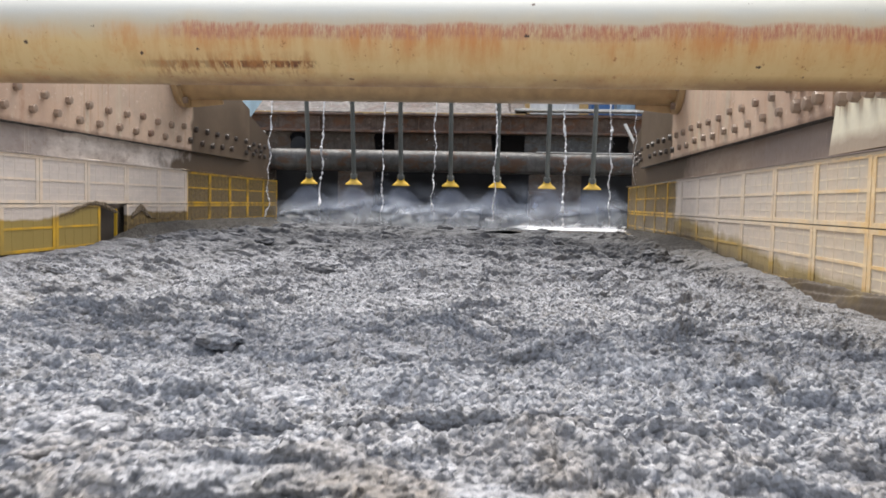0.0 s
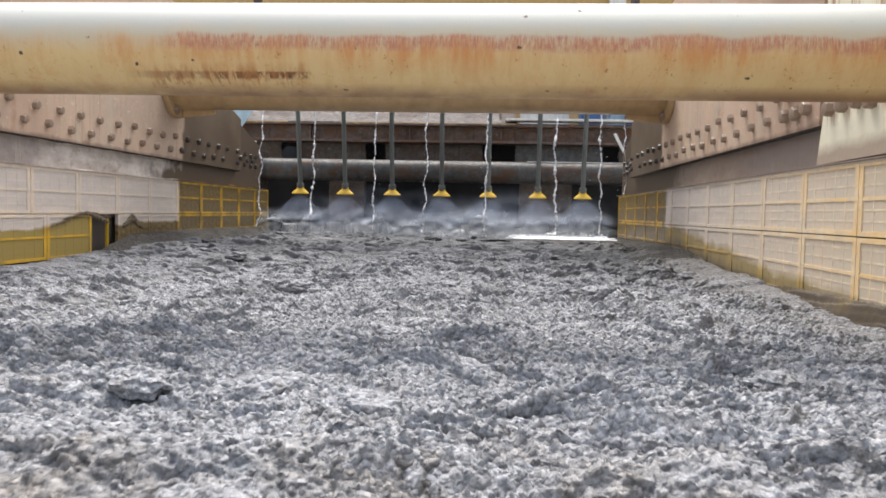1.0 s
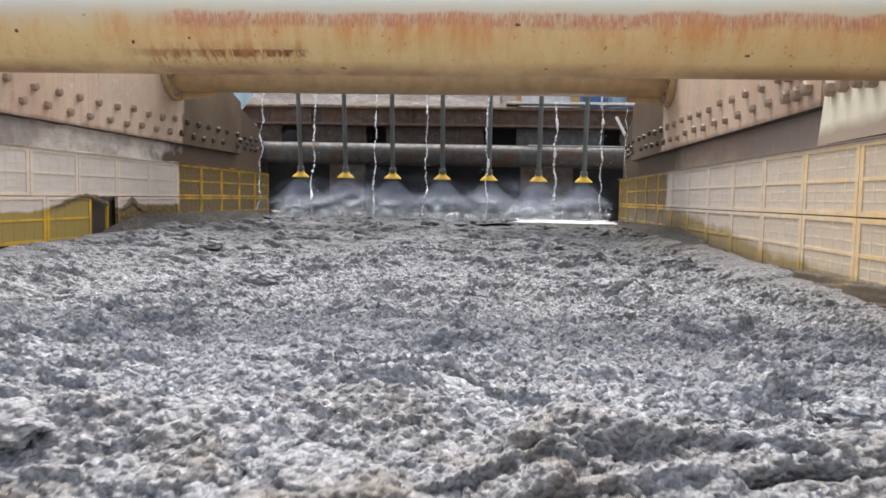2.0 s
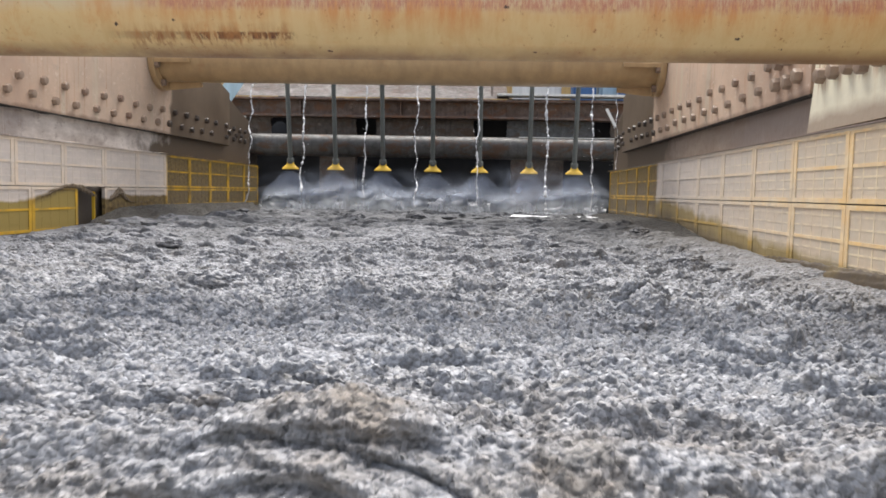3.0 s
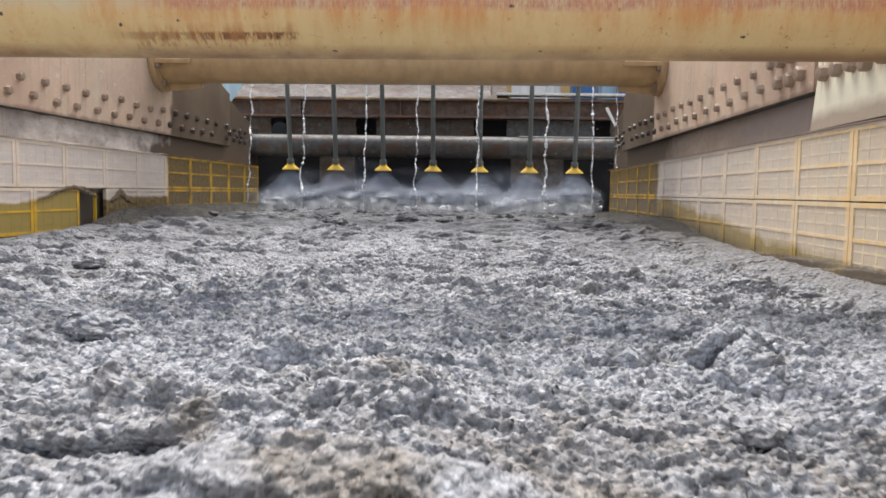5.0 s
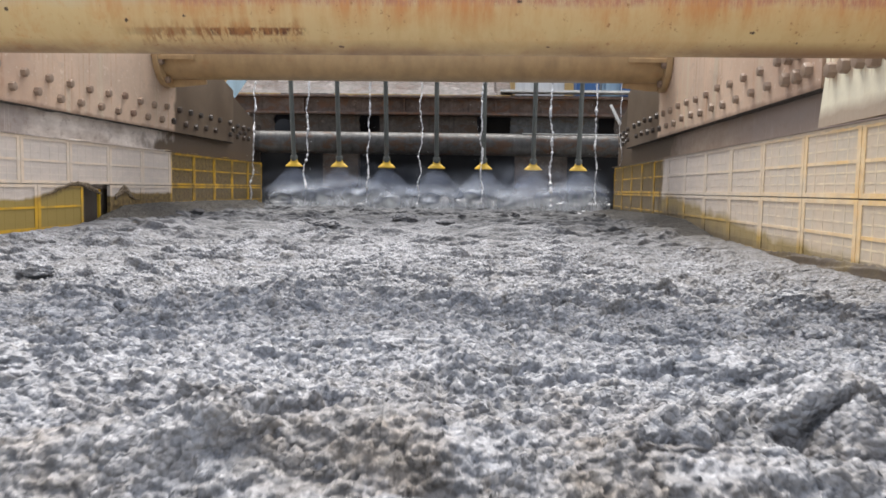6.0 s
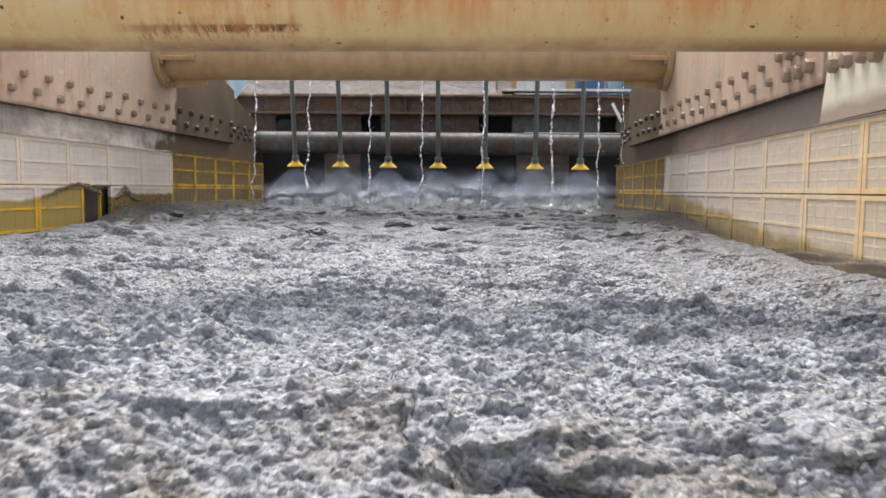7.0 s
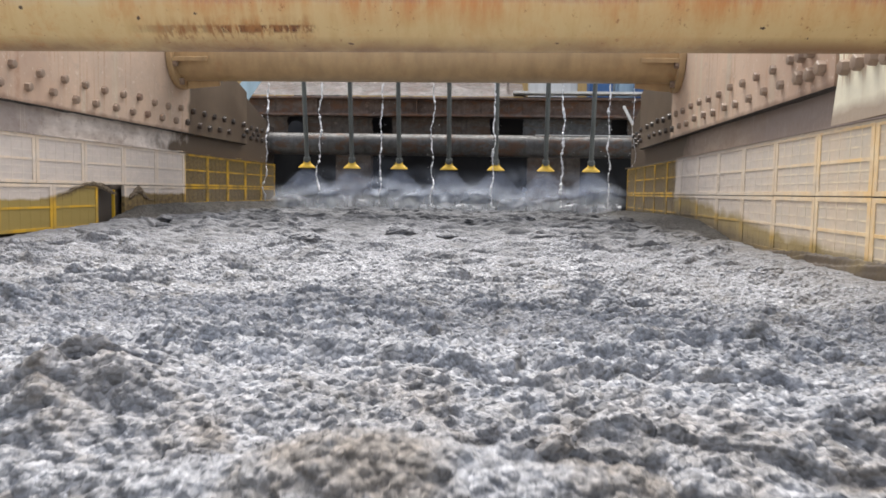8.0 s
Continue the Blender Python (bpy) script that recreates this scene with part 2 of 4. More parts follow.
def band_material(name, a, b):
    """Bare strip of side plate under the doubler: grey-brown, mud splashed; darkened low down as a shaded recess."""
    k = Net(name)
    p = k.pos()
    y = k.axis(p, 1)
    blot = k.noise(k.pos((1, 1, 2.5)), 4.5, 6.0, 0.65)
    fine = k.noise(p, 55.0, 4.0)
    c = k.mix(k.ramp(blot, 0.35, 0.65), a, b)
    w = k.math("MULTIPLY", k.math("SUBTRACT", k.noise(p, 6.0, 5.0), 0.5), 0.9)
    c = k.mix(k.ramp(k.math("ADD", y, w), 2.75, 2.45, 0.0, 0.7), c, (0.25, 0.205, 0.185))
    c = k.mix(k.ramp(k.noise(k.pos((1, 1, 1.3)), 17.0, 7.0, 0.75), 0.55, 0.66, 0.0, 0.55), c, (0.24, 0.175, 0.135))
    c = k.mix(k.ramp(k.noise(k.pos((1, 18, 1.0)), 2.0, 6.0, 0.7), 0.58, 0.68, 0.0, 0.5), c, (0.62, 0.54, 0.47))
    c = k.mix(k.ramp(k.math("ADD", y, w), 3.6, 3.75), c, (0.11, 0.078, 0.050))
    # Near-black below z 0: the shade inside the liner gap, painted in.
    c = k.mix(k.ramp(k.math("ADD", k.axis(p, 2), k.math("MULTIPLY", w, 0.03)), 0.0, -0.02), c, (0.085, 0.070, 0.056))
    return k.done(c, 0.55, 0.0, k.math("ADD", fine, blot), 0.35, 0.004)


def gravel_material(name, a, b, tint, wet_from=2.3):
    """Crushed stone in its own slurry; wetter and darker up the bed. The front lip's shade is part of its brown tint.
    """
    k = Net(name)
    p = k.pos(where="object")
    y = k.axis(k.pos(), 1)
    grain = k.ramp(k.noise(p, 62.0, 3.0, 0.6), 0.36, 0.64)
    fine = k.noise(p, 190.0, 4.0, 0.65)
    mid = k.noise(p, 17.0, 4.0)
    big = k.noise(p, 4.0, 5.0)
    bent = k.n("ShaderNodeVectorMath", {0: p, 1: k.n("ShaderNodeVectorMath", {0: k.n("ShaderNodeTexNoise", {"Vector": p, "Scale": 60.0}).outputs["Color"], 1: (0.006, 0.006, 0.006)}, operation="MULTIPLY").outputs[0]}, operation="ADD").outputs[0]
    cell = k.n("ShaderNodeTexVoronoi", {"Vector": bent, "Scale": 125.0})
    pebble = k.ramp(cell.outputs["Distance"], 0.05, 0.75, 1.0, 0.0)
    shade = k.axis(cell.outputs["Color"], 0)
    c = k.mix(k.math("ADD", k.math("MULTIPLY", grain, 0.40), k.math("MULTIPLY", shade, 0.60)), a, b)
    c = k.mix(k.ramp(mid, 0.57, 0.70, 0.0, 0.5), c, tint)
    c = k.mix(k.ramp(big, 0.54, 0.72, 0.0, 0.4), c, tuple(v * 0.8 for v in tint))
    wet = k.ramp(k.math("ADD", y, k.ramp(big, 0.3, 0.7, -0.8, 0.8)), wet_from, wet_from + 1.9)
    c = k.mix(k.math("MULTIPLY", wet, 0.94), c, tuple(v * 0.42 for v in a))
    c = k.mix(k.math("MULTIPLY", k.ramp(fine, 0.36, 0.55, 0.45, 0.0), k.ramp(wet, 0.0, 1.0, 1.0, 0.4)), c, tuple(v * 0.5 for v in a))
    rill = k.math("MULTIPLY", k.ramp(k.noise(k.pos((1.6, 17, 1), "object"), 1.6, 5.0, 0.6, 0.4), 0.52, 0.64, 0.0, 0.6), wet)
    c = k.mix(rill, c, tuple(v * 0.32 for v in a))
    c = k.mix(k.math("MULTIPLY", k.ramp(k.noise(k.pos((1.3, 15, 1), "object"), 2.3, 4.0, 0.6, 0.4), 0.54, 0.66, 0.0, 0.25), wet), c, b)
    fines = k.math("MULTIPLY", k.ramp(k.math("ADD", k.axis(k.pos(), 0), k.ramp(big, 0.3, 0.7, -0.3, 0.3)), 0.3, 1.0), k.ramp(k.math("ADD", y, k.ramp(mid, 0.3, 0.7, -0.3, 0.3)), 2.2, 3.2))
    c = k.mix(k.math("MULTIPLY", fines, 0.7), c, tuple(v * 0.26 for v in a))
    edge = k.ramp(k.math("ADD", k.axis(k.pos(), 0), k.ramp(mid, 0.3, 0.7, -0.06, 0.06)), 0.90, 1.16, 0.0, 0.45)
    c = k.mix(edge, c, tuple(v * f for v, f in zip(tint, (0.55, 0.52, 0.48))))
    # Brown front lip; its shade is painted in along with the dirt colour.
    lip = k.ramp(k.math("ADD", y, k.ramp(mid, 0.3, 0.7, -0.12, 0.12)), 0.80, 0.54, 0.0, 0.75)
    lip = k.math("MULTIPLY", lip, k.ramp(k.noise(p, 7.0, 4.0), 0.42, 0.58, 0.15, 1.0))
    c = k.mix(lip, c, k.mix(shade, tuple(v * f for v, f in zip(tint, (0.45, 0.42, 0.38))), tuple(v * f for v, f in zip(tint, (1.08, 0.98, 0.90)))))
    rough = k.ramp(fine, 0.3, 0.7, 0.40, 0.7)
    return k.done(c, rough, 0.0, k.math("ADD", k.math("MULTIPLY", fine, 0.6), k.math("ADD", k.math("MULTIPLY", grain, 0.3), k.math("MULTIPLY", pebble, 1.1))), k.ramp(wet, 0.0, 1.0, 0.9, 0.16), 0.006, Specular_IOR_Level=k.ramp(wet, 0.0, 1.0, 0.28, 0.14))


def water_material(name, density, lo, hi):
    """White water, broken up into strands."""
    k = Net(name)
    p = k.pos(where="object")
    f = k.noise(k.pos((1, 1, 0.3), "object"), density, 5.0, 0.65)
    k.done((0.95, 0.95, 0.96), 0.25)
    up = k.n("ShaderNodeCombineXYZ", {0: 0.0, 1: -0.3, 2: 1.0}).outputs[0]
    k.put(k.b.inputs["Normal"], up)
    k.put(k.b.inputs["Alpha"], k.ramp(f, 0.35, 0.65, lo, hi))
    return k.m


def mist_material(name, color, most, top, scale=14.0, reach=None, thin=0.20):
    """A thin veil of droplets that light passes through, denser towards its foot."""
    k = Net(name)
    z = k.axis(k.pos(where="object"), 2)
    f = k.noise(k.pos((1, 1, 0.45), "object"), scale, 6.0, 0.6, 0.6)
    a = k.math("MULTIPLY", k.ramp(f, thin, 0.75, 0.0, most), k.ramp(z, top, -0.07, 0.0, 1.0))
    if reach:
        q = k.pos((1 / reach[0], 0.0, 1 / reach[1]), "object")
        a = k.math("MULTIPLY", a, k.ramp(k.n("ShaderNodeVectorMath", {0: q}, operation="LENGTH").outputs["Value"], 0.10, 0.97, 1.0, 0.0))
    up = k.n("ShaderNodeCombineXYZ", {0: 0.0, 1: -0.25, 2: 1.0}).outputs[0]
    lit = k.n("ShaderNodeMixShader", {0: 0.25, 1: k.n("ShaderNodeBsdfDiffuse", {"Color": color, "Normal": up}).outputs[0], 2: k.n("ShaderNodeBsdfTranslucent", {"Color": color, "Normal": up}).outputs[0]})
    veil = k.n("ShaderNodeMixShader", {0: a, 1: k.n("ShaderNodeBsdfTransparent").outputs[0], 2: lit.outputs[0]})
    k.t.links.new(veil.outputs[0], k.t.nodes["Material Output"].inputs["Surface"])
    return k.m


def pool_material():
    k = Net("pool_water")
    f = k.noise(k.pos((1, 3, 1)), 9.0, 4.0)
    foam_glare = k.noise(k.pos((1.2, 4, 1)), 4.0, 5.0)
    p = k.pos()
    # White patch at fixed x and y: foam plus sky reflection painted in.
    foam_glare = k.math("MULTIPLY", k.ramp(foam_glare, 0.36, 0.48), k.math("MULTIPLY", k.ramp(k.axis(p, 0), 0.40, 0.55), k.ramp(k.axis(p, 1), 4.50, 4.62)))
    c = k.mix(foam_glare, (0.10, 0.10, 0.10), (0.85, 0.86, 0.88))
    return k.done(c, k.ramp(foam_glare, 0.0, 1.0, 0.12, 0.5), 0.0, f, 0.3, 0.01)


M = {
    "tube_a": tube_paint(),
    "tube_b": dirty_metal("tan_tube_paint", (0.56, 0.385, 0.20), (0.44, 0.22, 0.09), (0.40, 0.26, 0.14), 0.45, 0.56, 0.75, 9.0),
    "wall": wall_material(),
    "band_l": band_material("grimy_plate_a", (0.42, 0.355, 0.305), (0.80, 0.73, 0.66)),
    "band_r": band_material("grimy_plate_b", (0.24, 0.175, 0.13), (0.36, 0.285, 0.225)),
    "grime": dirty_metal("wet_brown_grime", (0.085, 0.064, 0.044), (0.15, 0.11, 0.05), (0.05, 0.04, 0.03), 0.5, 0.45, 0.62),
    "pale": dirty_metal("pale_cream_plate", (0.84, 0.79, 0.60), (0.40, 0.24, 0.12), (0.42, 0.34, 0.26), 0.6, 0.62, 0.8),
    "cover": cover_material(),
    "bolt": dirty_metal("bolt_steel", (0.34, 0.245, 0.175), (0.22, 0.13, 0.09), (0.14, 0.11, 0.09), 0.5, 0.5, 0.7),
    "bolt_wet": dirty_metal("wet_bolt_steel", (0.08, 0.065, 0.055), (0.10, 0.06, 0.04), (0.04, 0.035, 0.03), 0.4, 0.5, 0.7),
    "liner_l": liner_material("dusty_yellow_liner_a", -1),
    "liner_r": liner_material("dusty_yellow_liner_b", 1),
    "bed": gravel_material("wet_grey_gravel", (0.172, 0.178, 0.192), (0.515, 0.527, 0.56), (0.23, 0.21, 0.18), 1.5),
    "gravel_brown": gravel_material("brown_grit", (0.07, 0.053, 0.036), (0.17, 0.13, 0.09), (0.13, 0.09, 0.04), 9.0),
    "gravel_dark": gravel_material("dark_wet_grit", (0.030, 0.027, 0.024), (0.082, 0.076, 0.066), (0.046, 0.038, 0.030), 9.0),
    "mud": gravel_material("brown_mud", (0.13, 0.098, 0.062), (0.26, 0.20, 0.135), (0.20, 0.15, 0.07), 9.0),
    "hose": dirty_metal("grey_green_pipe", (0.12, 0.13, 0.12), (0.10, 0.07, 0.05), (0.05, 0.055, 0.05), 0.4, 0.62, 0.8, 20.0),
    "nozzle": dirty_metal("yellow_nozzle_plastic", (0.74, 0.46, 0.03), (0.45, 0.28, 0.04), (0.40, 0.27, 0.04), 0.45, 0.6, 0.8),
    "back_tube": corroded_metal("wet_dark_tube", (0.085, 0.083, 0.080), (0.075, 0.042, 0.026), (0.014, 0.013, 0.013), 0.5, 0.3),
    "beam": corroded_metal("rusty_brown_beam", (0.20, 0.142, 0.115), (0.17, 0.085, 0.05), (0.035, 0.024, 0.018)),
    "panel": corroded_metal("grey_brown_panel", (0.125, 0.102, 0.085), (0.09, 0.055, 0.036), (0.03, 0.026, 0.023)),
    "panel_pale": corroded_metal("pale_grey_panel", (0.15, 0.152, 0.152), (0.10, 0.075, 0.055), (0.05, 0.045, 0.042)),
    "sheet": corroded_metal("pale_wet_sheet", (0.20, 0.168, 0.155), (0.15, 0.10, 0.085), (0.055, 0.042, 0.036), 0.5, 0.35),
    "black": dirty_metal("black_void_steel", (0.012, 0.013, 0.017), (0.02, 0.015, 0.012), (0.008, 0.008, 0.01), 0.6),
    "ochre": dirty_metal("ochre_cladding", (0.55, 0.36, 0.14), (0.45, 0.30, 0.16), (0.42, 0.30, 0.17), 0.6, 0.62, 0.8),
    "white": dirty_metal("white_paint", (0.80, 0.79, 0.76), (0.6, 0.55, 0.5), (0.62, 0.6, 0.56), 0.5, 0.65, 0.85),
    "blue": dirty_metal("blue_paint", (0.05, 0.14, 0.34), (0.06, 0.10, 0.2), (0.05, 0.09, 0.16), 0.5, 0.65, 0.85),
    "paleblue": dirty_metal("pale_blue_sheet", (0.48, 0.66, 0.76), (0.38, 0.5, 0.58), (0.4, 0.5, 0.55), 0.4, 0.65, 0.85),
    "concrete": dirty_metal("stained_concrete", (0.32, 0.30, 0.27), (0.25, 0.2, 0.16), (0.18, 0.17, 0.15), 0.8, 0.6, 0.8),
    "water": water_material("falling_water", 30.0, 0.45, 1.0),
    "splash": water_material("splash_water", 22.0, 0.0, 0.75),
    "mist": mist_material("spray_veil", (0.62, 0.71, 0.93), 0.11, 0.12, 9.0),
    "haze": mist_material("low_mist", (0.70, 0.75, 0.82), 0.95, 0.22, 9.0, (0.27, 0.125), 0.10),
    "veil": mist_material("drifting_spray", (0.70, 0.78, 0.93), 0.50, 0.24, 8.0, (0.36, 0.20), 0.25),
    "pool": pool_material(),
}


# ---- mesh helpers ----
def mesh(name, bm, material, smooth=True):
    me = bpy.data.meshes.new(name)
    bm.normal_update()
    bm.to_mesh(me)
    bm.free()
    me.materials.append(material)
    if smooth:
        me.polygons.foreach_set("use_smooth", [True] * len(me.polygons))
        me.set_sharp_from_angle(angle=radians(35))
    return me


def part(name, bm, material, parent, label="", m=None):
    ob = new(name, bm if isinstance(bm, bpy.types.Mesh) else mesh(name, bm, material))
    ob.parent = parent
    if m is not None:
        ob.matrix_basis = m
    return tagged(ob, label)


def thing(name, label, category, m=None, group="", kind=""):
    ob = new(name)
    ob.empty_display_size = 0.1
    if m is not None:
        ob.matrix_basis = m
    return tagged(ob, label, category, group, kind)


def box(bm, x0, x1, y0, y1, z0, z1, bevel=0.0):
    """A block between two corners, with its edges taken off."""
    made = bmesh.ops.create_cube(bm, size=1)["verts"]
    bmesh.ops.transform(bm, verts=made, matrix=Matrix.Translation(((x0 + x1) / 2, (y0 + y1) / 2, (z0 + z1) / 2)) @ Matrix.Diagonal((x1 - x0, y1 - y0, z1 - z0, 1)))
    if bevel:
        edges = list({e for v in made for e in v.link_edges})
        bmesh.ops.bevel(bm, geom=edges, offset=bevel, segments=2, affect="EDGES")
    return bm


def block(x0, x1, y0, y1, z0, z1, bevel=0.0):
    return box(bmesh.new(), x0, x1, y0, y1, z0, z1, bevel)


def lathe(bm, profile, m=Matrix(), n=32, caps=True):
    """A turned body: (radius, height) pairs round the local z axis."""
    rings = []
    for r, h in profile:
        rings.append([bm.verts.new(m @ Vector((r * math.cos(a), r * math.sin(a), h))) for a in np.linspace(0, 2 * math.pi, n, endpoint=False)])
    for a, b in zip(rings, rings[1:]):
        for i in range(n):
            bm.faces.new((a[i], a[(i + 1) % n], b[(i + 1) % n], b[i]))
    if caps:
        bm.faces.new(rings[0][::-1])
        bm.faces.new(rings[-1])
    return bm


def prism(bm, outline, x0, x1):
    """A plate between x0 and x1 with an outline of (y, z) points."""
    a = [bm.verts.new((x0, y, z)) for y, z in outline]
    b = [bm.verts.new((x1, y, z)) for y, z in outline]
    bm.faces.new(a), bm.faces.new(b[::-1])
    for i in range(len(a)):
        j = (i + 1) % len(a)
        bm.faces.new((a[j], a[i], b[i], b[j]))
    bmesh.ops.recalc_face_normals(bm, faces=bm.faces)
    return bm


TURN_X = pose(0, 0, 0, 0, 90, 0)

# ---- ground and the wall that closes the place ----
tagged(new("ground", mesh("ground", block(-600, 600, -600, 600, -1.9, -1.5), M["concrete"])), "stained grey concrete plant floor under the screen", "ground", kind="structure")
end_wall = tagged(new("wall_end", mesh("wall_end", block(-4.5, 4.5, 9.0, 9.2, -1.5, 3.4), M["ochre"])), "ochre steel cladding behind the feed end", "wall", kind="structure")
part("post", block(1.62, 1.80, 8.9, 8.997, -1.5, 3.4, 0.01), M["white"], end_wall, "white steel post")

# ---- deck under the bed ----
deck = tagged(new("deck", mesh("deck", block(-1.19, 1.19, 0.62, 5.3, -0.36, -0.32), M["panel"])), "steel screen deck carrying the gravel bed", "screen deck", kind="structure")
for y in (1.2, 2.4, 3.6, 4.8):
    part("deck_beam", block(-1.19, 1.19, y, y + 0.1, -0.50, -0.36), M["panel"], deck)
for x in (-1.1, 1.1):
    for y in (0.9, 4.9):
        part("leg", block(x - 0.08, x + 0.08, y - 0.08, y + 0.08, -1.5, -0.50), M["panel"], deck)


# ---- side plates ----
def bolt_mesh(material):
    bm = bmesh.new()
    lathe(bm, [(0.0175, 0), (0.0175, 0.014), (0.0155, 0.018), (0.008, 0.0195)], n=6)
    return mesh("bolt", bm, material)


BOLT, BOLT_WET = bolt_mesh(M["bolt"]), bolt_mesh(M["bolt_wet"])


def side_plate(s):
    """s is -1 or 1: the plate, its bolted doubler and its bolts, upright along the bed."""
    t = thing("side_plate", "tan painted steel side plate, its bolted doubler wet by the sprays", "side plate")
    x = s * 1.2
    lo, hi = sorted((x, x + s * 0.02))
    part("plate", prism(bmesh.new(), [(0.55, -0.5), (5.19, -0.5), (5.19, 0.455), (4.52, 0.63), (4.30, 1.02), (0.55, 1.02)], lo + s * 0.030, hi + s * 0.030), M["band_l" if s < 0 else "band_r"], t, "grey-brown grimy bare plate")
    y0 = 1.97 if s > 0 else 0.6
    lo, hi = sorted((x - s * 0.004, x + s * 0.029))
    part("doubler", prism(bmesh.new(), [(y0, 0.268), (4.69, 0.268), (4.69, 0.585), (4.50, 0.632), (4.28, 1.02), (y0, 1.02)], lo, hi), M["wall"], t, "pinkish tan doubler plate with pale runs")
    # Dark crusty bead, added to draw the shadow line under the doubler.
    bm = bmesh.new()
    rings = []
    for i in range(300):
        y = y0 + (4.69 - y0) * i / 299
        h = 0.003 + (0.007 if s < 0 else 0.004) * max(0.0, noise.noise((y * 9, s, 2.0)) + 0.25) + 0.002 * noise.noise((y * 40, s, 3.0))
        rings.append([bm.verts.new((x + s * dx, y, z)) for dx, z in ((0.0285, 0.2675 - h * 0.3), (0.016, 0.2675 - h * 0.8), (0.004, 0.2675 - h * 0.6), (-0.002, 0.2675 - h * 0.25), (-0.0035, 0.2678))])
    for a, b in zip(rings, rings[1:]):
        for j in range(4):
            bm.faces.new((a[j], a[j + 1], b[j + 1], b[j]))
    bmesh.ops.recalc_face_normals(bm, faces=bm.faces)
    part("shadow_lip", bm, M["gravel_dark"], t, "dark crusty bead standing in for the shadow under the plate edge")
    if s > 0:
        lo, hi = sorted((x - s * 0.0005, x + s * 0.029))
        part("cover_plate", prism(bmesh.new(), [(0.56, 0.185), (1.985, 0.172), (1.955, 0.30), (1.966, 1.02), (0.56, 1.02)], lo, hi), M["cover"], t, "pale cream plate with rust stains")
    face = x - s * 0.004
    m0 = pose(0, 0, 0, 0, -90 * s, 0)
    rnd = random.Random(5 + s)
    rows = []
    a, b = (2.629, 2.551) if s < 0 else (2.322, 2.397)
    for i in range(-14 if s < 0 else 0, 15):
        rows += [(a + i * 0.1445, 0.316), (b + i * 0.1445, 0.378)]
    rows = [r for r in rows if r[0] < 4.5]
    for i in range(5):
        rows += [(4.62 + i * 0.115, 0.378), (4.66 + i * 0.115, 0.345), (4.62 + i * 0.115, 0.312)]
    if s > 0:
        rows += [(2.04, 0.317), (2.111, 0.318), (2.183, 0.319), (2.106, 0.376), (2.178, 0.376), (2.254, 0.377)]
        rows += [(1.906 - 0.07 * i, 0.306 - 0.003 * i) for i in range(8)]
    for y, z in rows:
        d = x + s * 0.030 if y > 4.69 else (x - s * 0.0005 if s > 0 and y < 1.95 else face)
        if y > 5.1:
            continue
        big = 1.1 if s > 0 and y < 2.25 else (0.82 if s > 0 else 0.92)
        part("bolt", BOLT_WET if y > 3.75 else BOLT, None, t, "", pose(d, y + rnd.uniform(-0.006, 0.006), z + rnd.uniform(-0.005, 0.005)) @ m0 @ pose(0, 0, 0, 0, 0, rnd.uniform(0, 60)) @ Matrix.Scale(big, 4))
    part("top_rail", block(min(x, x + s * 0.09), max(x, x + s * 0.09), 0.55, 4.30, 1.022, 1.04, 0.003), M["wall"], t)
    return t


for s in (-1, 1):
    side_plate(s)


# ---- side liners ----
def ring(outer, inner, x0, x1):
    """A flat frame in the yz plane between two rectangles (y0, y1, z0, z1)."""
    bm = bmesh.new()
    loops = []
    for x in (x0, x1):
        for r in (outer, inner):
            loops.append([bm.verts.new((x, y, z)) for y, z in ((r[0], r[2]), (r[1], r[2]), (r[1], r[3]), (r[0], r[3]))])
    o0, i0, o1, i1 = loops
    for a, b in ((o0, i0), (o1, i1), (o0, o1), (i0, i1)):
        for j in range(4):
            bm.faces.new((a[j], a[(j + 1) % 4], b[(j + 1) % 4], b[j]))
    bmesh.ops.recalc_face_normals(bm, faces=bm.faces)
    return bm


PL, PH, PF = 0.302, 0.163, 0.017


def liner_meshes(material):
    """One moulded panel: slab, border and ribs, facing -x."""
    return {
        "slab": mesh("liner_panel", block(0.0, 0.011, 0, PL, 0, PH), material),
        "frame": mesh("frame", ring((0, PL, 0, PH), (PF, PL - PF, 0.011, PH - 0.011), -0.0030, 0.0), material, False),
        "mid": mesh("cross_rib", block(-0.0020, 0.0, PF, PL - PF, -0.004, 0.004), material, False),
        "thin": mesh("cross_rib", block(-0.0005, 0.0, PF, PL - PF, -0.0022, 0.0022), material, False),
        "up": mesh("rib", block(-0.0006, 0.0, -0.0026, 0.0026, 0.011, PH - 0.011), material, False),
    }


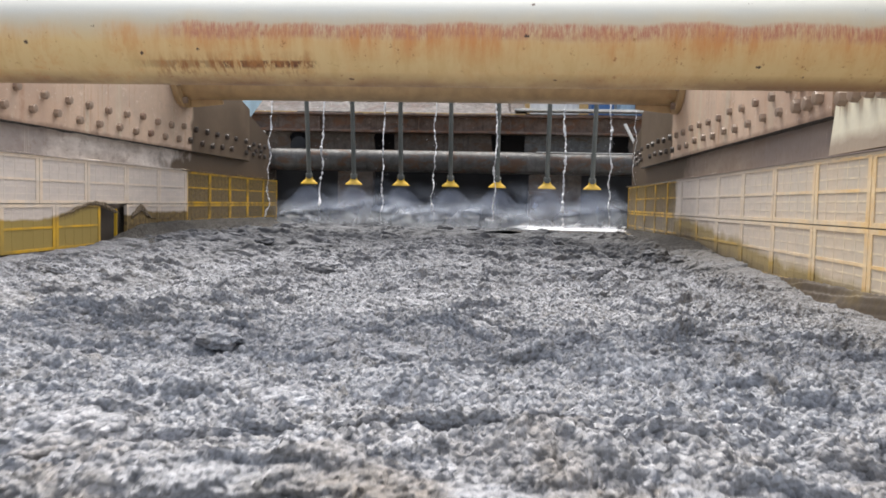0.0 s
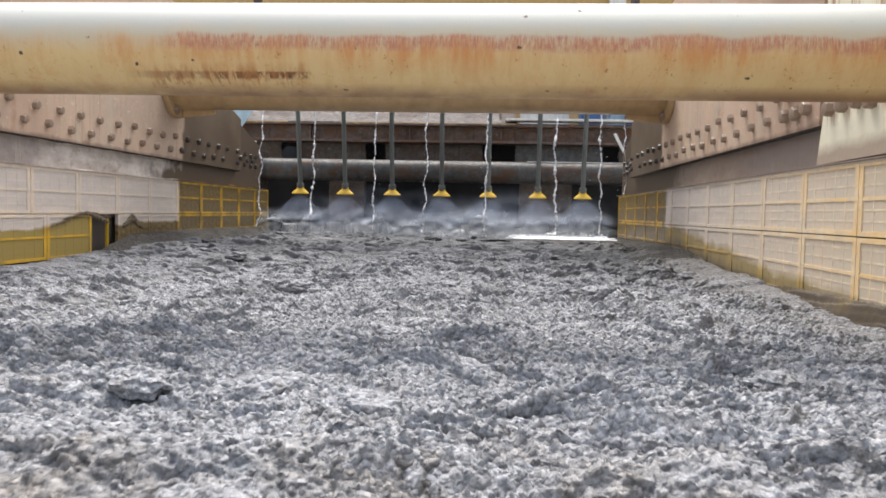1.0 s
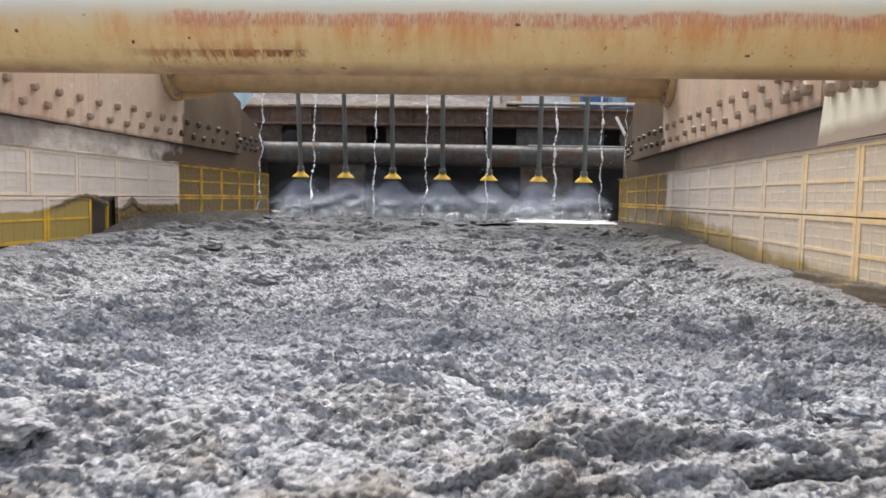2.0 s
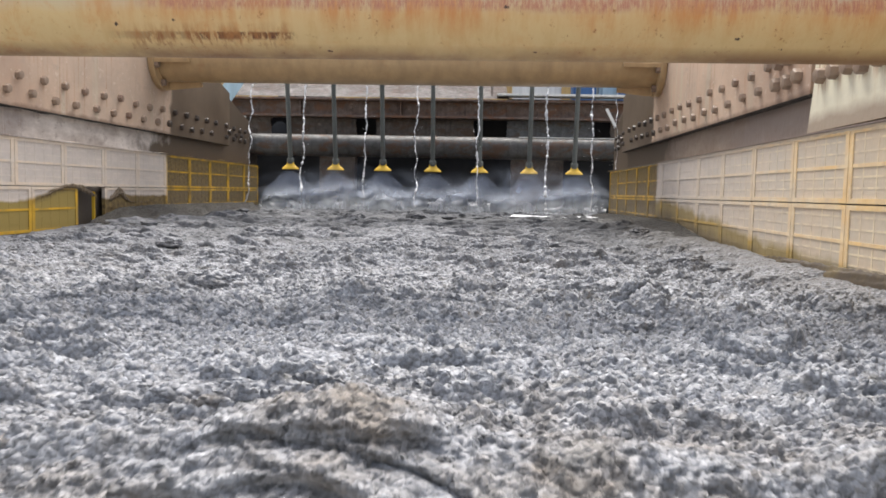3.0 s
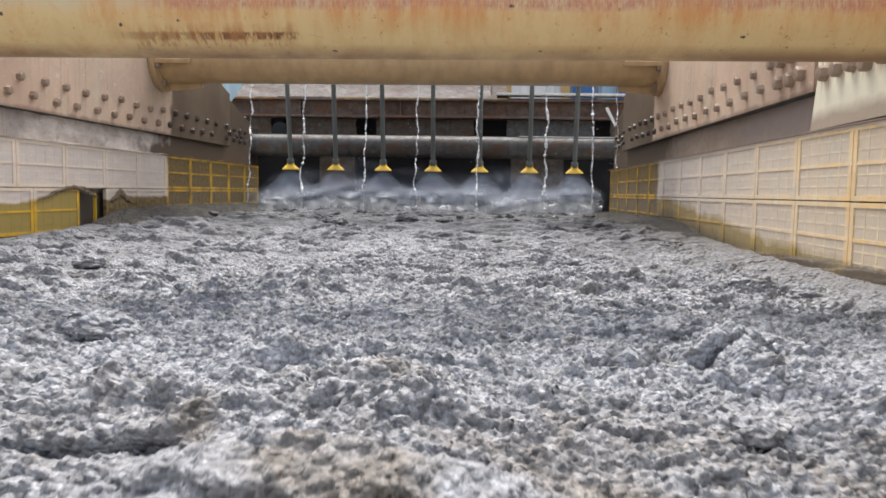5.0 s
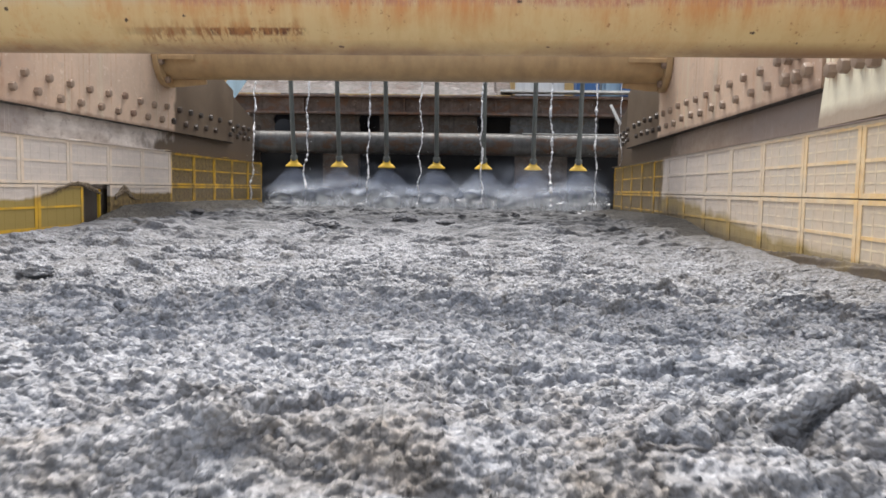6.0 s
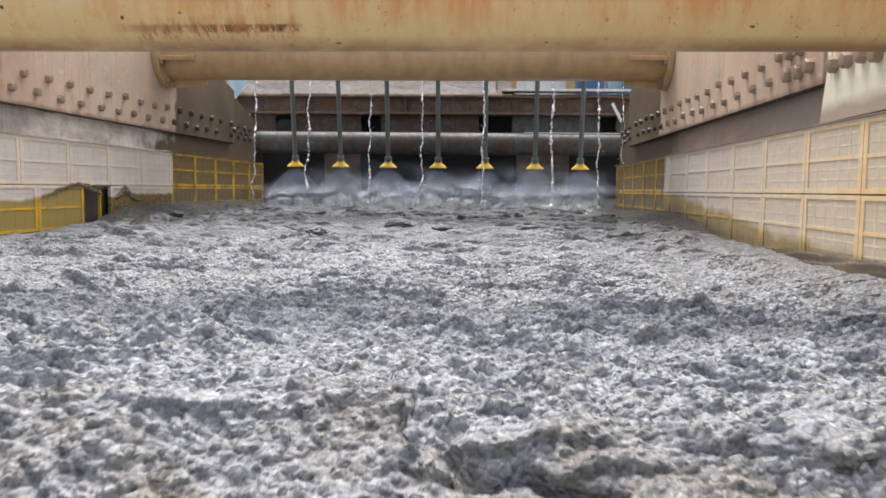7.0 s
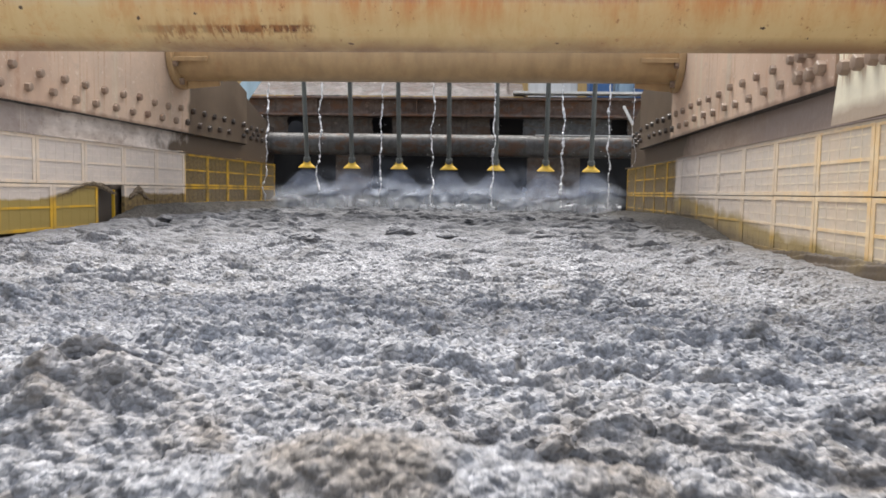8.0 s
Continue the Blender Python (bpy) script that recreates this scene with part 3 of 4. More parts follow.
def side_liner(s):
    t = thing("side_liner", "yellow moulded liner panels caked in dust beside the gravel bed", "liner")
    me = liner_meshes(M["liner_l" if s < 0 else "liner_r"])
    start = 3.75 - 0.305 * 10 if s < 0 else 1.744 - 0.305 * 3
    rnd = random.Random(11 + s)
    for i in range(16):
        y = start + 0.305 * i
        if y > 5.0:
            break
        for z in (0.001, -0.165):
            off = 0.095 if s < 0 and z < 0 and y < 2.7 else 0.0
            if s < 0 and z < 0 and 2.7 < y < 3.0:
                continue
            jit = pose(rnd.uniform(-0.0002, 0.0002), 0, 0, rnd.uniform(-0.12, 0.12), 0, rnd.uniform(-0.05, 0.05))
            m = pose(1.199, y + 0.0015, z) if s > 0 else pose(-1.199, y + off + 0.3035, z, 0, 0, 180)
            p = part("liner_panel", me["slab"], None, t, "", m @ jit)
            part("frame", me["frame"], None, p)
            part("cross_rib", me["mid"], None, p, "", pose(0, 0, PH / 2))
            for h in (0.2, 0.35, 0.68, 0.84):
                part("cross_rib", me["thin"], None, p, "", pose(0, 0, PH * h))
            for h in (0.22, 0.41, 0.6, 0.79):
                part("rib", me["up"], None, p, "", pose(0, PL * h, 0))
    if s < 0:
        part("end_post", block(-1.207, -1.194, 3.050, 3.058, -0.165, -0.02, 0.002), M["nozzle"], t, "bare yellow post in the gap")
    lo, hi = sorted((s * 1.190, s * 1.2295))
    bm = bmesh.new()
    rings = []
    for i in range(420):
        y = 0.6 + i * 0.0107
        h = 0.002 + 0.005 * max(0.0, noise.noise((y * 6, s, 0.0)) + 0.2) + 0.002 * noise.noise((y * 45, s, 5.0))
        d = 0.004 + 0.003 * noise.noise((y * 30, s, 9.0))
        rings.append([bm.verts.new((s * x, y, z)) for x, z in ((1.229, 0.168), (1.214, 0.169 + h), (1.200, 0.168 + h * 0.6), (1.197 - d, 0.166), (1.199 - d * 0.4, 0.158 - h * 0.6), (1.2, 0.156))])
    for a, b in zip(rings, rings[1:]):
        for j in range(5):
            bm.faces.new((a[j], a[j + 1], b[j + 1], b[j]))
    bmesh.ops.recalc_face_normals(bm, faces=bm.faces)
    part("dust_crust", bm, M["liner_l" if s < 0 else "liner_r"], t, "uneven crust of dust along the top edge")
    part("cap_strip", block(lo, hi, 0.56, 5.18, 0.1645, 0.170, 0.002), M["band_l" if s < 0 else "band_r"], t, "grimy steel strip along the top")
    return t


for s in (-1, 1):
    side_liner(s)


# ---- cross tubes ----
def cross_tube(name_label, y, z, r, flange, material, flange_mat, stays=4):
    t = thing("cross_tube", name_label, "tube", pose(0, y, z))
    half = 1.193
    part("pipe", lathe(bmesh.new(), [(r, -half + 0.012), (r, 0), (r, half - 0.012)], TURN_X, 64), material, t)
    for s in (-1, 1):
        bm = lathe(bmesh.new(), [(flange - 0.003, -0.014), (flange, -0.011), (flange, 0.011), (flange - 0.003, 0.014)], pose(s * (half - 0.012), 0, 0) @ TURN_X, 48)
        f = part("flange", bm, flange_mat, t, "round bolted end flange")
        for a in range(8):
            q = pose(s * (half - 0.026), 0, 0, (a + 0.5) * 45, 0, 0) @ pose(0, 0, (r + flange) / 2) @ pose(0, 0, 0, 0, -90 * s, 0)
            part("bolt", BOLT, None, f, "", q)
        for g in range(stays):
            bm = bmesh.new()
            tri = [(half - 0.027, r - 0.004), (half - 0.027, flange - 0.006), (half - 0.06, flange - 0.006), (half - 0.19, flange - 0.02), (half - 0.19, r - 0.004)]
            a = [bm.verts.new((s * px, -0.009, pz)) for px, pz in tri]
            b = [bm.verts.new((s * px, 0.009, pz)) for px, pz in tri]
            bm.faces.new(a), bm.faces.new(b[::-1])
            for i in range(5):
                bm.faces.new((a[i], b[i], b[(i + 1) % 5], a[(i + 1) % 5]))
            bmesh.ops.recalc_face_normals(bm, faces=bm.faces)
            part("gusset", bm, flange_mat, t, "", pose(0, 0, 0, 90 * g + 14, 0, 0))
    return t


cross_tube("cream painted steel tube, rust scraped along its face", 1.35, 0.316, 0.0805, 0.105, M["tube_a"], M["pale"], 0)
cross_tube("tan painted steel tube with bolted end flanges", 3.70, 0.632, 0.118, 0.160, M["tube_b"], M["tube_b"])


# ---- spray header, lances and nozzles ----
header = thing("spray_header", "grey water pipe that feeds the spray lances", "pipe", pose(0, 5.33, 1.09))
part("pipe", lathe(bmesh.new(), [(0.05, -1.35), (0.05, 1.35)], TURN_X, 32), M["hose"], header)
for x in (-1.3, 1.3):
    part("hanger", block(x - 0.03, x + 0.03, -0.01, 0.01, -0.02, 0.9, 0.002), M["panel"], header)


def spray_lance(x):
    t = thing("spray_lance", "dark grey pipe hanging over the bed with a yellow spray nozzle", "spray nozzle", pose(x, 5.5, 0.0), "row of spray lances")
    lean = pose(0, 0, 0.21) @ pose(0, 0, 0, 11, 0, 0)
    part("pipe", lathe(bmesh.new(), [(0.0160, 0.0), (0.0160, 0.85)], lean, 20), M["hose"], t)
    part("collar", lathe(bmesh.new(), [(0.023, -0.018), (0.026, -0.014), (0.026, 0.014), (0.022, 0.02)], lean, 6), M["hose"], t, "dark hexagonal collar")
    bm = bmesh.new()
    prof = [(0.024, 0.20), (0.026, 0.193), (0.028, 0.185), (0.044, 0.172), (0.060, 0.158), (0.063, 0.152), (0.060, 0.149), (0.03, 0.152)]
    lathe(bm, prof[::-1], Matrix.Diagonal((1, 0.55, 1, 1)), 28)
    part("nozzle", bm, M["nozzle"], t, "yellow flared plastic nozzle")
    return t


LANCE_X = (-1.027, -0.698, -0.355, 0.003, 0.336, 0.688, 1.005)
for x in LANCE_X:
    spray_lance(x)

# ---- feed end ----
tube = thing("back_tube", "wet dark rusty tube across the feed end", "tube", pose(0, 5.85, 0.345))
part("pipe", lathe(bmesh.new(), [(0.083, -1.42), (0.083, 1.36)], TURN_X, 48), M["back_tube"], tube)
# White bar stands for the bright highlight line on the tube's top.
part("rail", block(0.62, 1.335, -0.035, -0.008, 0.0795, 0.0865, 0.002), M["white"], tube, "thin white strip painting in the bright highlight along the tube")
for x in (-1.43, 1.37):
    part("end_plate", block(x - 0.012, x + 0.012, -0.13, 0.13, -1.845, 0.13, 0.003), M["panel"], tube)

def torn(x0, x1, z0, z1, y0, y1):
    """A thin panel whose upright edges are corroded and ragged."""
    zs = np.linspace(z0, z1, 12)
    rag = lambda x, z: 0.022 * noise.noise((x * 9, z * 14, 1.0)) + 0.014 * noise.noise((x * 9, z * 45, 6.0))
    out = [(x0 + rag(x0, z), z) for z in zs] + [(x1 + rag(x1, z), z) for z in zs[::-1]]
    bm = bmesh.new()
    a, b = [[bm.verts.new((x, y, z)) for x, z in out] for y in (y0, y1)]
    bm.faces.new(a), bm.faces.new(b[::-1])
    for i in range(len(a)):
        j = (i + 1) % len(a)
        bm.faces.new((a[j], a[i], b[i], b[j]))
    bmesh.ops.recalc_face_normals(bm, faces=bm.faces)
    return bm


feed = thing("feed_box", "rusty brown steel feed box with dark openings, wet on top", "feed box", pose(0, 6.1, 0))
bm = bmesh.new()
box(bm, -1.75, 1.75, 0.0, 0.014, 0.60, 0.71)
for z, out, thick, seed in ((0.71, 0.10, 0.016, 1.0), (0.580, 0.075, 0.018, 7.0)):
    rings = []
    for i in range(161):
        x = -1.75 + 3.5 * i / 160
        sag = 0.007 * noise.noise((x * 2.2, seed, 0.0)) + 0.003 * noise.noise((x * 13, seed, 2.0))
        lip = out * (1 + 0.10 * noise.noise((x * 7, seed, 4.0)) + 0.08 * noise.noise((x * 31, seed, 5.0)))
        t = thick * (1 + 0.35 * noise.noise((x * 19, seed, 6.0)))
        rings.append([bm.verts.new((x, y, zz)) for y, zz in ((0.06, z), (0.0, z), (-lip, z + sag), (-lip - 0.003, z + sag + t * 0.5), (-lip, z + sag + t), (0.0, z + thick), (0.06, z + thick))])
    for a, b in zip(rings, rings[1:]):
        for j in range(7):
            bm.faces.new((a[j], a[(j + 1) % 7], b[(j + 1) % 7], b[j]))
bmesh.ops.recalc_face_normals(bm, faces=bm.faces)
part("beam", bm, M["beam"], feed, "rusty brown channel beam")
for x in (-1.1, -0.3, 0.42, 1.2):
    part("stiffener", block(x - 0.006, x + 0.006, -0.05, -0.001, 0.601, 0.709), M["beam"], feed)
for x0, x1 in ((-1.75, -1.34), (-1.18, -0.66), (-0.50, 0.28), (0.54, 1.22), (1.34, 1.75)):
    part("panel", torn(x0, x1, 0.40, 0.577, 0.02, 0.04), M["panel_pale" if x0 == 0.54 else "panel"], feed, "corroded panel with ragged edges")
for x0, x1 in ((-0.95, -0.665), (0.575, 0.985)):
    part("column", block(x0, x1, 0.0, 0.10, -0.30, 0.36, 0.004), M["panel"], feed, "grey steel column")
# Added black sheet stands in for the unlit inside seen through the openings.
part("dark_backing", block(-1.75, 1.75, 0.45, 0.47, -1.5, 0.735), M["black"], feed, "near-black sheet added as the dark inside of the box")
part("side_panel", block(-1.78, -1.75, -0.1, 0.47, -1.5, 0.75), M["panel"], feed)
part("side_panel", block(1.75, 1.78, -0.1, 0.47, -1.5, 0.75), M["panel"], feed)
# crumpled wet sheet on top
bm = bmesh.new()
nx, ny = 180, 30
grid = [[bm.verts.new((-1.72 + 3.44 * i / nx, -0.08 + 0.9 * j / ny,
         0.735 + (0.22 if i < nx * 0.66 else 0.03) * (j / ny) ** 0.8 + (0.05 if i < nx * 0.62 else 0.012) * (noise.noise((i * 0.05, j * 0.12, 3.0)) + 0.55 * abs(noise.noise((i * 0.09 + j * 0.1, j * 0.33, 8.0))) + 0.25 * noise.noise((i * 0.25, j * 0.5, 6.0))) * min(1, j / 4) + (0.02 if i < nx * 0.62 else 0.0) * min(1, j / 5)))
         for i in range(nx + 1)] for j in range(ny + 1)]
for j in range(ny):
    for i in range(nx):
        bm.faces.new((grid[j][i], grid[j][i + 1], grid[j + 1][i + 1], grid[j + 1][i]))
bmesh.ops.solidify(bm, geom=bm.faces[:], thickness=0.006)
part("top_sheet", bm, M["sheet"], feed, "pale crumpled wet sheet")
part("ledge", block(0.45, 1.72, -0.13, 0.02, 0.755, 0.772, 0.003), M["white"], feed, "bright wet ledge")
part("hose_ring", lathe(bmesh.new(), [(0.05, -0.02), (0.07, -0.02), (0.07, 0.02), (0.05, 0.02)], pose(-1.26, -0.02, 0.47, 90, 0, 0), 20), M["black"], feed, "black hose end")


def far_block(name, label, category, x0, x1, y0, y1, z0, z1, material, bevel=0.01):
    return tagged(new(name, mesh(name, block(x0, x1, y0, y1, z0, z1, bevel), material)), label, category)


far_block("tank", "blue painted tank behind the feed box", "tank", 1.2, 1.42, 7.6, 7.9, -1.5, 1.22, M["blue"])
far_block("tank", "pale blue tank behind the feed box", "tank", 1.46, 2.3, 7.7, 8.2, -1.5, 1.20, M["paleblue"], 0.03)
far_block("drum", "blue painted tank beside a pale one", "tank", 1.62, 1.80, 7.5, 7.65, -1.5, 1.13, M["blue"])
far_block("cabinet", "cream metal cabinet behind the feed box", "cabinet", 0.62, 1.10, 7.8, 8.2, -1.5, 1.25, M["white"])
far_block("equipment_block", "black steel equipment block behind the feed box", "equipment", -1.60, -1.15, 7.2, 7.5, -1.5, 1.05, M["black"])
part("guard_sheet", block(-0.06, 0.06, -0.004, 0.004, -0.20, 0.16, 0.001), M["paleblue"], feed, "pale blue guard sheet", pose(-1.60, -0.30, 0.72, 8, 35, 10))
part("bracket", block(-1.70, -1.66, -0.34, 0.0, 0.60, 0.62, 0.002), M["panel"], feed)
# Short rails whose white paint gives the bright glints beside the box.
for x, y, z, a in ((-1.50, 5.7, 0.555, 15), (1.29, 5.75, 0.57, 62)):
    part("rail", block(-0.08, 0.08, -0.012, 0.012, -0.010, 0.010, 0.003), M["white"], feed, "short rail painted white as a glint", pose(x, y - 6.1, z, 0, a, 0))


# ---- gravel bed in rigid strips ----
STRIP, V, LAP = 0.15, 0.25, 0.05
XH = 1.186


def stones(X, Y, cell, seed, squash=0.8, steep=0.45, tilt=0.5):
    """Angular stones on a jittered grid, each with a tilted flattish top and steep sides: 0 to about 1."""
    rs = np.random.RandomState(seed)
    n = 512
    jx, jy, sz, hh = rs.rand(n, n), rs.rand(n, n), rs.uniform(0.5, 1.0, (n, n)), rs.uniform(0.25, 1.0, (n, n))
    tx, ty = rs.uniform(-tilt, tilt, (n, n)), rs.uniform(-tilt, tilt, (n, n))
    cx, cy = np.floor(X / cell).astype(int), np.floor(Y / cell).astype(int)
    out = np.zeros_like(X)
    for a in (-1, 0, 1):
        for b in (-1, 0, 1):
            ix, iy = (cx + a) % n, (cy + b) % n
            dx = (X - (cx + a + jx[ix, iy]) * cell) / (cell * sz[ix, iy] * squash)
            dy = (Y - (cy + b + jy[ix, iy]) * cell) / (cell * sz[ix, iy] * squash)
            q = np.clip(1 - dx ** 2 - dy ** 2, 0, 1) ** steep
            out = np.maximum(out, q * (hh[ix, iy] + tx[ix, iy] * dx + ty[ix, iy] * dy))
    return out


def waves(X, Y, seed, lo, hi, count):
    rs = np.random.RandomState(seed)
    out = np.zeros_like(X)
    for _ in range(count):
        f, a, ph = rs.uniform(lo, hi), rs.uniform(0, math.pi), rs.uniform(0, 6.3)
        out += np.sin(2 * math.pi * f * (X * math.cos(a) + Y * math.sin(a)) + ph) / count ** 0.5
    return out


def heights(X, Y, seed, far):
    """The bed's own relief: long swells across the flow, clods with steep faces, grains, short cracks.
    As far goes from 0 to 1 it is washed into flatter ripples that run across the flow."""
    mix = lambda a, b: a + (b - a) * far
    low = 0.009 * waves(X * 0.5, Y, seed, 1.5, 5.0, 7) + 0.004 * waves(X * 0.7, Y, seed + 1, 6, 14, 7)
    z = np.zeros_like(X)
    wx, wy = 0.010 * waves(X, Y, seed + 7, 7, 18, 6), 0.010 * waves(X, Y, seed + 8, 7, 18, 6)
    for k, (step, amp) in enumerate(((0.15, 0.021), (0.075, 0.015))):
        ph = (Y + wy) / step + 0.75 * waves(X * 0.6, Y, seed + 11 + k, 1.5, 6, 6)
        gate = np.clip(waves(X * 0.7, Y * 0.8, seed + 15 + k, 2.0, 5.0, 5) * 1.4, 0, 1)
        fr = ph - np.floor(ph)
        z += mix(1.0, 0.8) * amp * gate * (1 - fr) * np.clip(fr / 0.12, 0, 1)
    sx = mix(0.85, 0.32)
    z += mix(0.015, 0.011) * stones(X * mix(0.7, 0.4) + wx, Y + wy, 0.055, seed + 2, 0.7, 0.55, 0.25) * np.clip(waves(X, Y, seed + 3, 1.5, 4, 5) + 0.2, 0, 1)
    z += mix(0.030, 0.008) * stones(X * 0.75 + 1.5 * wx, Y + 1.5 * wy, 0.10, seed + 31, 0.62, 0.6, 0.2) * np.clip(waves(X, Y, seed + 32, 1.0, 3.0, 5) * 1.5 - 0.6, 0, 1)
    ux, uy = 0.003 * waves(X, Y, seed + 21, 20, 45, 6), 0.003 * waves(X, Y, seed + 22, 20, 45, 6)
    z += mix(0.0085, 0.0062) * stones(X * sx + ux, Y + uy, mix(0.0130, 0.0260), seed + 4, 0.66, 0.5, 0.3)
    z += mix(0.0062, 0.0030) * stones(X * sx + 0.5 * ux, Y + 0.5 * uy, mix(0.0078, 0.0100), seed + 5, 0.60, 0.5, 0.3)
    crack = np.abs(waves(X * 0.30, Y * 1.5, seed + 6, 1.5, 4.5, 6) + 0.10 * waves(X, Y, seed + 41, 6, 14, 5))
    z -= 0.034 * np.exp(-(crack / 0.085) ** 2) * np.clip((waves(X * 1.3, Y, seed + 9, 0.8, 2.0, 4) - 0.55) * 4, 0, 1)
    return low + z - 0.020, z


def grid_mesh(name, X, Y, Z, material):
    ny, nx = X.shape
    co = np.stack([X, Y, Z], -1).reshape(-1, 3).astype(np.float32)
    i = np.arange(ny * nx).reshape(ny, nx)
    q = np.stack([i[:-1, :-1], i[:-1, 1:], i[1:, 1:], i[1:, :-1]], -1).reshape(-1, 4)
    me = bpy.data.meshes.new(name)
    me.vertices.add(len(co))
    me.vertices.foreach_set("co", co.ravel())
    me.loops.add(q.size)
    me.loops.foreach_set("vertex_index", q.ravel().astype(np.int32))
    me.polygons.add(len(q))
    me.polygons.foreach_set("loop_start", np.arange(0, q.size, 4, dtype=np.int32))
    me.polygons.foreach_set("use_smooth", np.ones(len(q), dtype=bool))
    me.update(calc_edges=True)
    me.materials.append(material)
    return me


def warp(X):
    return 0.05 * np.sin(2.1 * X + 0.4) + 0.022 * np.sin(7.3 * X) + 0.009 * np.sin(23 * X + 1)


def strip_mesh(seed, nx, ny, far):
    """A length of bed whose clods lean over their feet, down the flow."""
    cols = np.linspace(-XH, XH, nx)
    if nx > 500:
        a, b = nx // 6, nx // 8
        cols = np.concatenate([np.linspace(-XH, -0.34, a, endpoint=False), np.linspace(-0.34, 0.98, nx - a - b, endpoint=False), np.linspace(0.98, XH, b)])
    X, U = np.meshgrid(cols, np.linspace(-LAP, STRIP + LAP, ny))

    ends = np.clip(np.minimum(U + LAP, STRIP + LAP - U) / LAP, 0, 1)
    Z, clod = heights(X + 3.0, U + warp(X) + 5.0 + seed, seed * 31, far)
    calm = 1 - 0.75 * np.clip((np.abs(X) - 1.0) / 0.16, 0, 1)
    Z, clod = Z * calm + 0.034 * min(1.0, far / 0.25) * (1 - far) * np.clip((X - 0.98) / 0.18, 0, 1), clod * calm
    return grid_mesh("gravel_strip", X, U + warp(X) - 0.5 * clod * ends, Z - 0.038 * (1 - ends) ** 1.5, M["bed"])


BED = ((-1.0, -1.42), (-0.3, -1.40), (-0.02, -0.95), (0.16, -0.58), (0.30, -0.42), (0.42, -0.305), (0.51, -0.238), (0.58, -0.205), (0.66, -0.188), (0.76, -0.185), (1.0, -0.185), (2.0, -0.180), (2.7, -0.158), (3.3, -0.125), (5.2, -0.120), (5.6, -0.15), (6.2, -0.33), (9.0, -0.5))


def bed_z(y):
    return float(np.interp(y, [b[0] for b in BED], [b[1] for b in BED]))


strips = []
for i in range(50):
    y = 0.12 + STRIP * i
    far = min(1.0, max(0.0, (y - 1.8) / 3.0))
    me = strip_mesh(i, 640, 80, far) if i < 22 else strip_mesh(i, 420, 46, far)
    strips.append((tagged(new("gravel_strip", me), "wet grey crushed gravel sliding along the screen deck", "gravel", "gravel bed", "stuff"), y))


def gravel_clod(seed, size):
    """A lump of stuck-together grit: an uneven flat-footed body studded with grains."""
    bm = bmesh.new()
    grain = size / 0.0065
    for v in bmesh.ops.create_icosphere(bm, subdivisions=5 if size > 0.03 else 4, radius=1)["verts"]:
        d = v.co.copy()
        q = 1 + 0.30 * noise.noise(d * 1.6 + Vector((seed, 0, 0))) + 0.18 * noise.noise(d * 4.0 + Vector((0, seed, 0)))
        near = noise.voronoi(d * grain * 0.55 + Vector((seed, seed, 0)))[0][0]
        q += (0.0045 / size) * max(0.0, 1 - 1.6 * near) ** 0.5
        v.co = Vector((d.x * 1.5, d.y * 0.9, d.z * 0.62)) * size * q
    ob = new("gravel_clod", mesh("gravel_clod", bm, M["bed"]))
    return tagged(ob, "rounded grey clod of wet gravel riding on the bed", "gravel clod", "clods on the bed")


pick = random.Random(3)
clods = []
for i in range(34):
    size = 0.014 + 0.022 * pick.random() ** 2
    clods.append((gravel_clod(i * 3.7, size), pick.uniform(-1.02, 1.05), 0.65 + 5.4 * i / 34 + pick.uniform(-0.1, 0.1), -0.004 + size * 0.15, pick.uniform(-40, 40)))
for i in range(16):
    size = pick.uniform(0.032, 0.052)
    clods.append((gravel_clod(200 + i * 2.3, size), 0.4 + pick.uniform(-0.42, 0.42), 0.55 + 2.1 * i / 16 + pick.uniform(-0.05, 0.05), -0.014 - size * 0.15, pick.uniform(-40, 40)))


X, Y = np.meshgrid(np.linspace(-1.185, 1.185, 90), np.linspace(0.62, 5.4, 180))
Z = np.interp(Y, [b[0] for b in BED], [b[1] for b in BED]) - 0.062 + 0.006 * waves(X, Y, 5, 2, 9, 7)
tagged(new("gravel_base", grid_mesh("gravel_base", X, Y, Z, M["bed"])), "packed wet gravel under the moving layer", "gravel", kind="stuff")


# ---- grit left along the liners ----
def bank(label, material, s, y0, y1, top, width, seed):
    """Grit heaped against a liner; top(y) is its height at the wall."""
    u, v = np.meshgrid(np.linspace(0, 1, 44), np.linspace(y0, y1, int((y1 - y0) / 0.009)))
    tops = np.vectorize(top)(v)
    X = s * (1.190 - width * u * (1 + 0.25 * waves(v, v * 0, seed + 3, 1, 3, 4)))
    Z = tops + (-0.26 - tops) * u ** 1.3 + (0.010 if s < 0 else 0.004) * waves(u, v, seed, 2, 8, 6) * np.clip(u * 5, 0, 1) + 0.004 * stones(X + 3, v, 0.017, seed + 1, 0.7, 0.6, 0.4)
    if s > 0:
        X, v, Z = X[:, ::-1], v[:, ::-1], Z[:, ::-1]
    return tagged(new("grit_bank", grid_mesh("grit_bank", X, v, Z, material)), label, "gravel", kind="stuff")


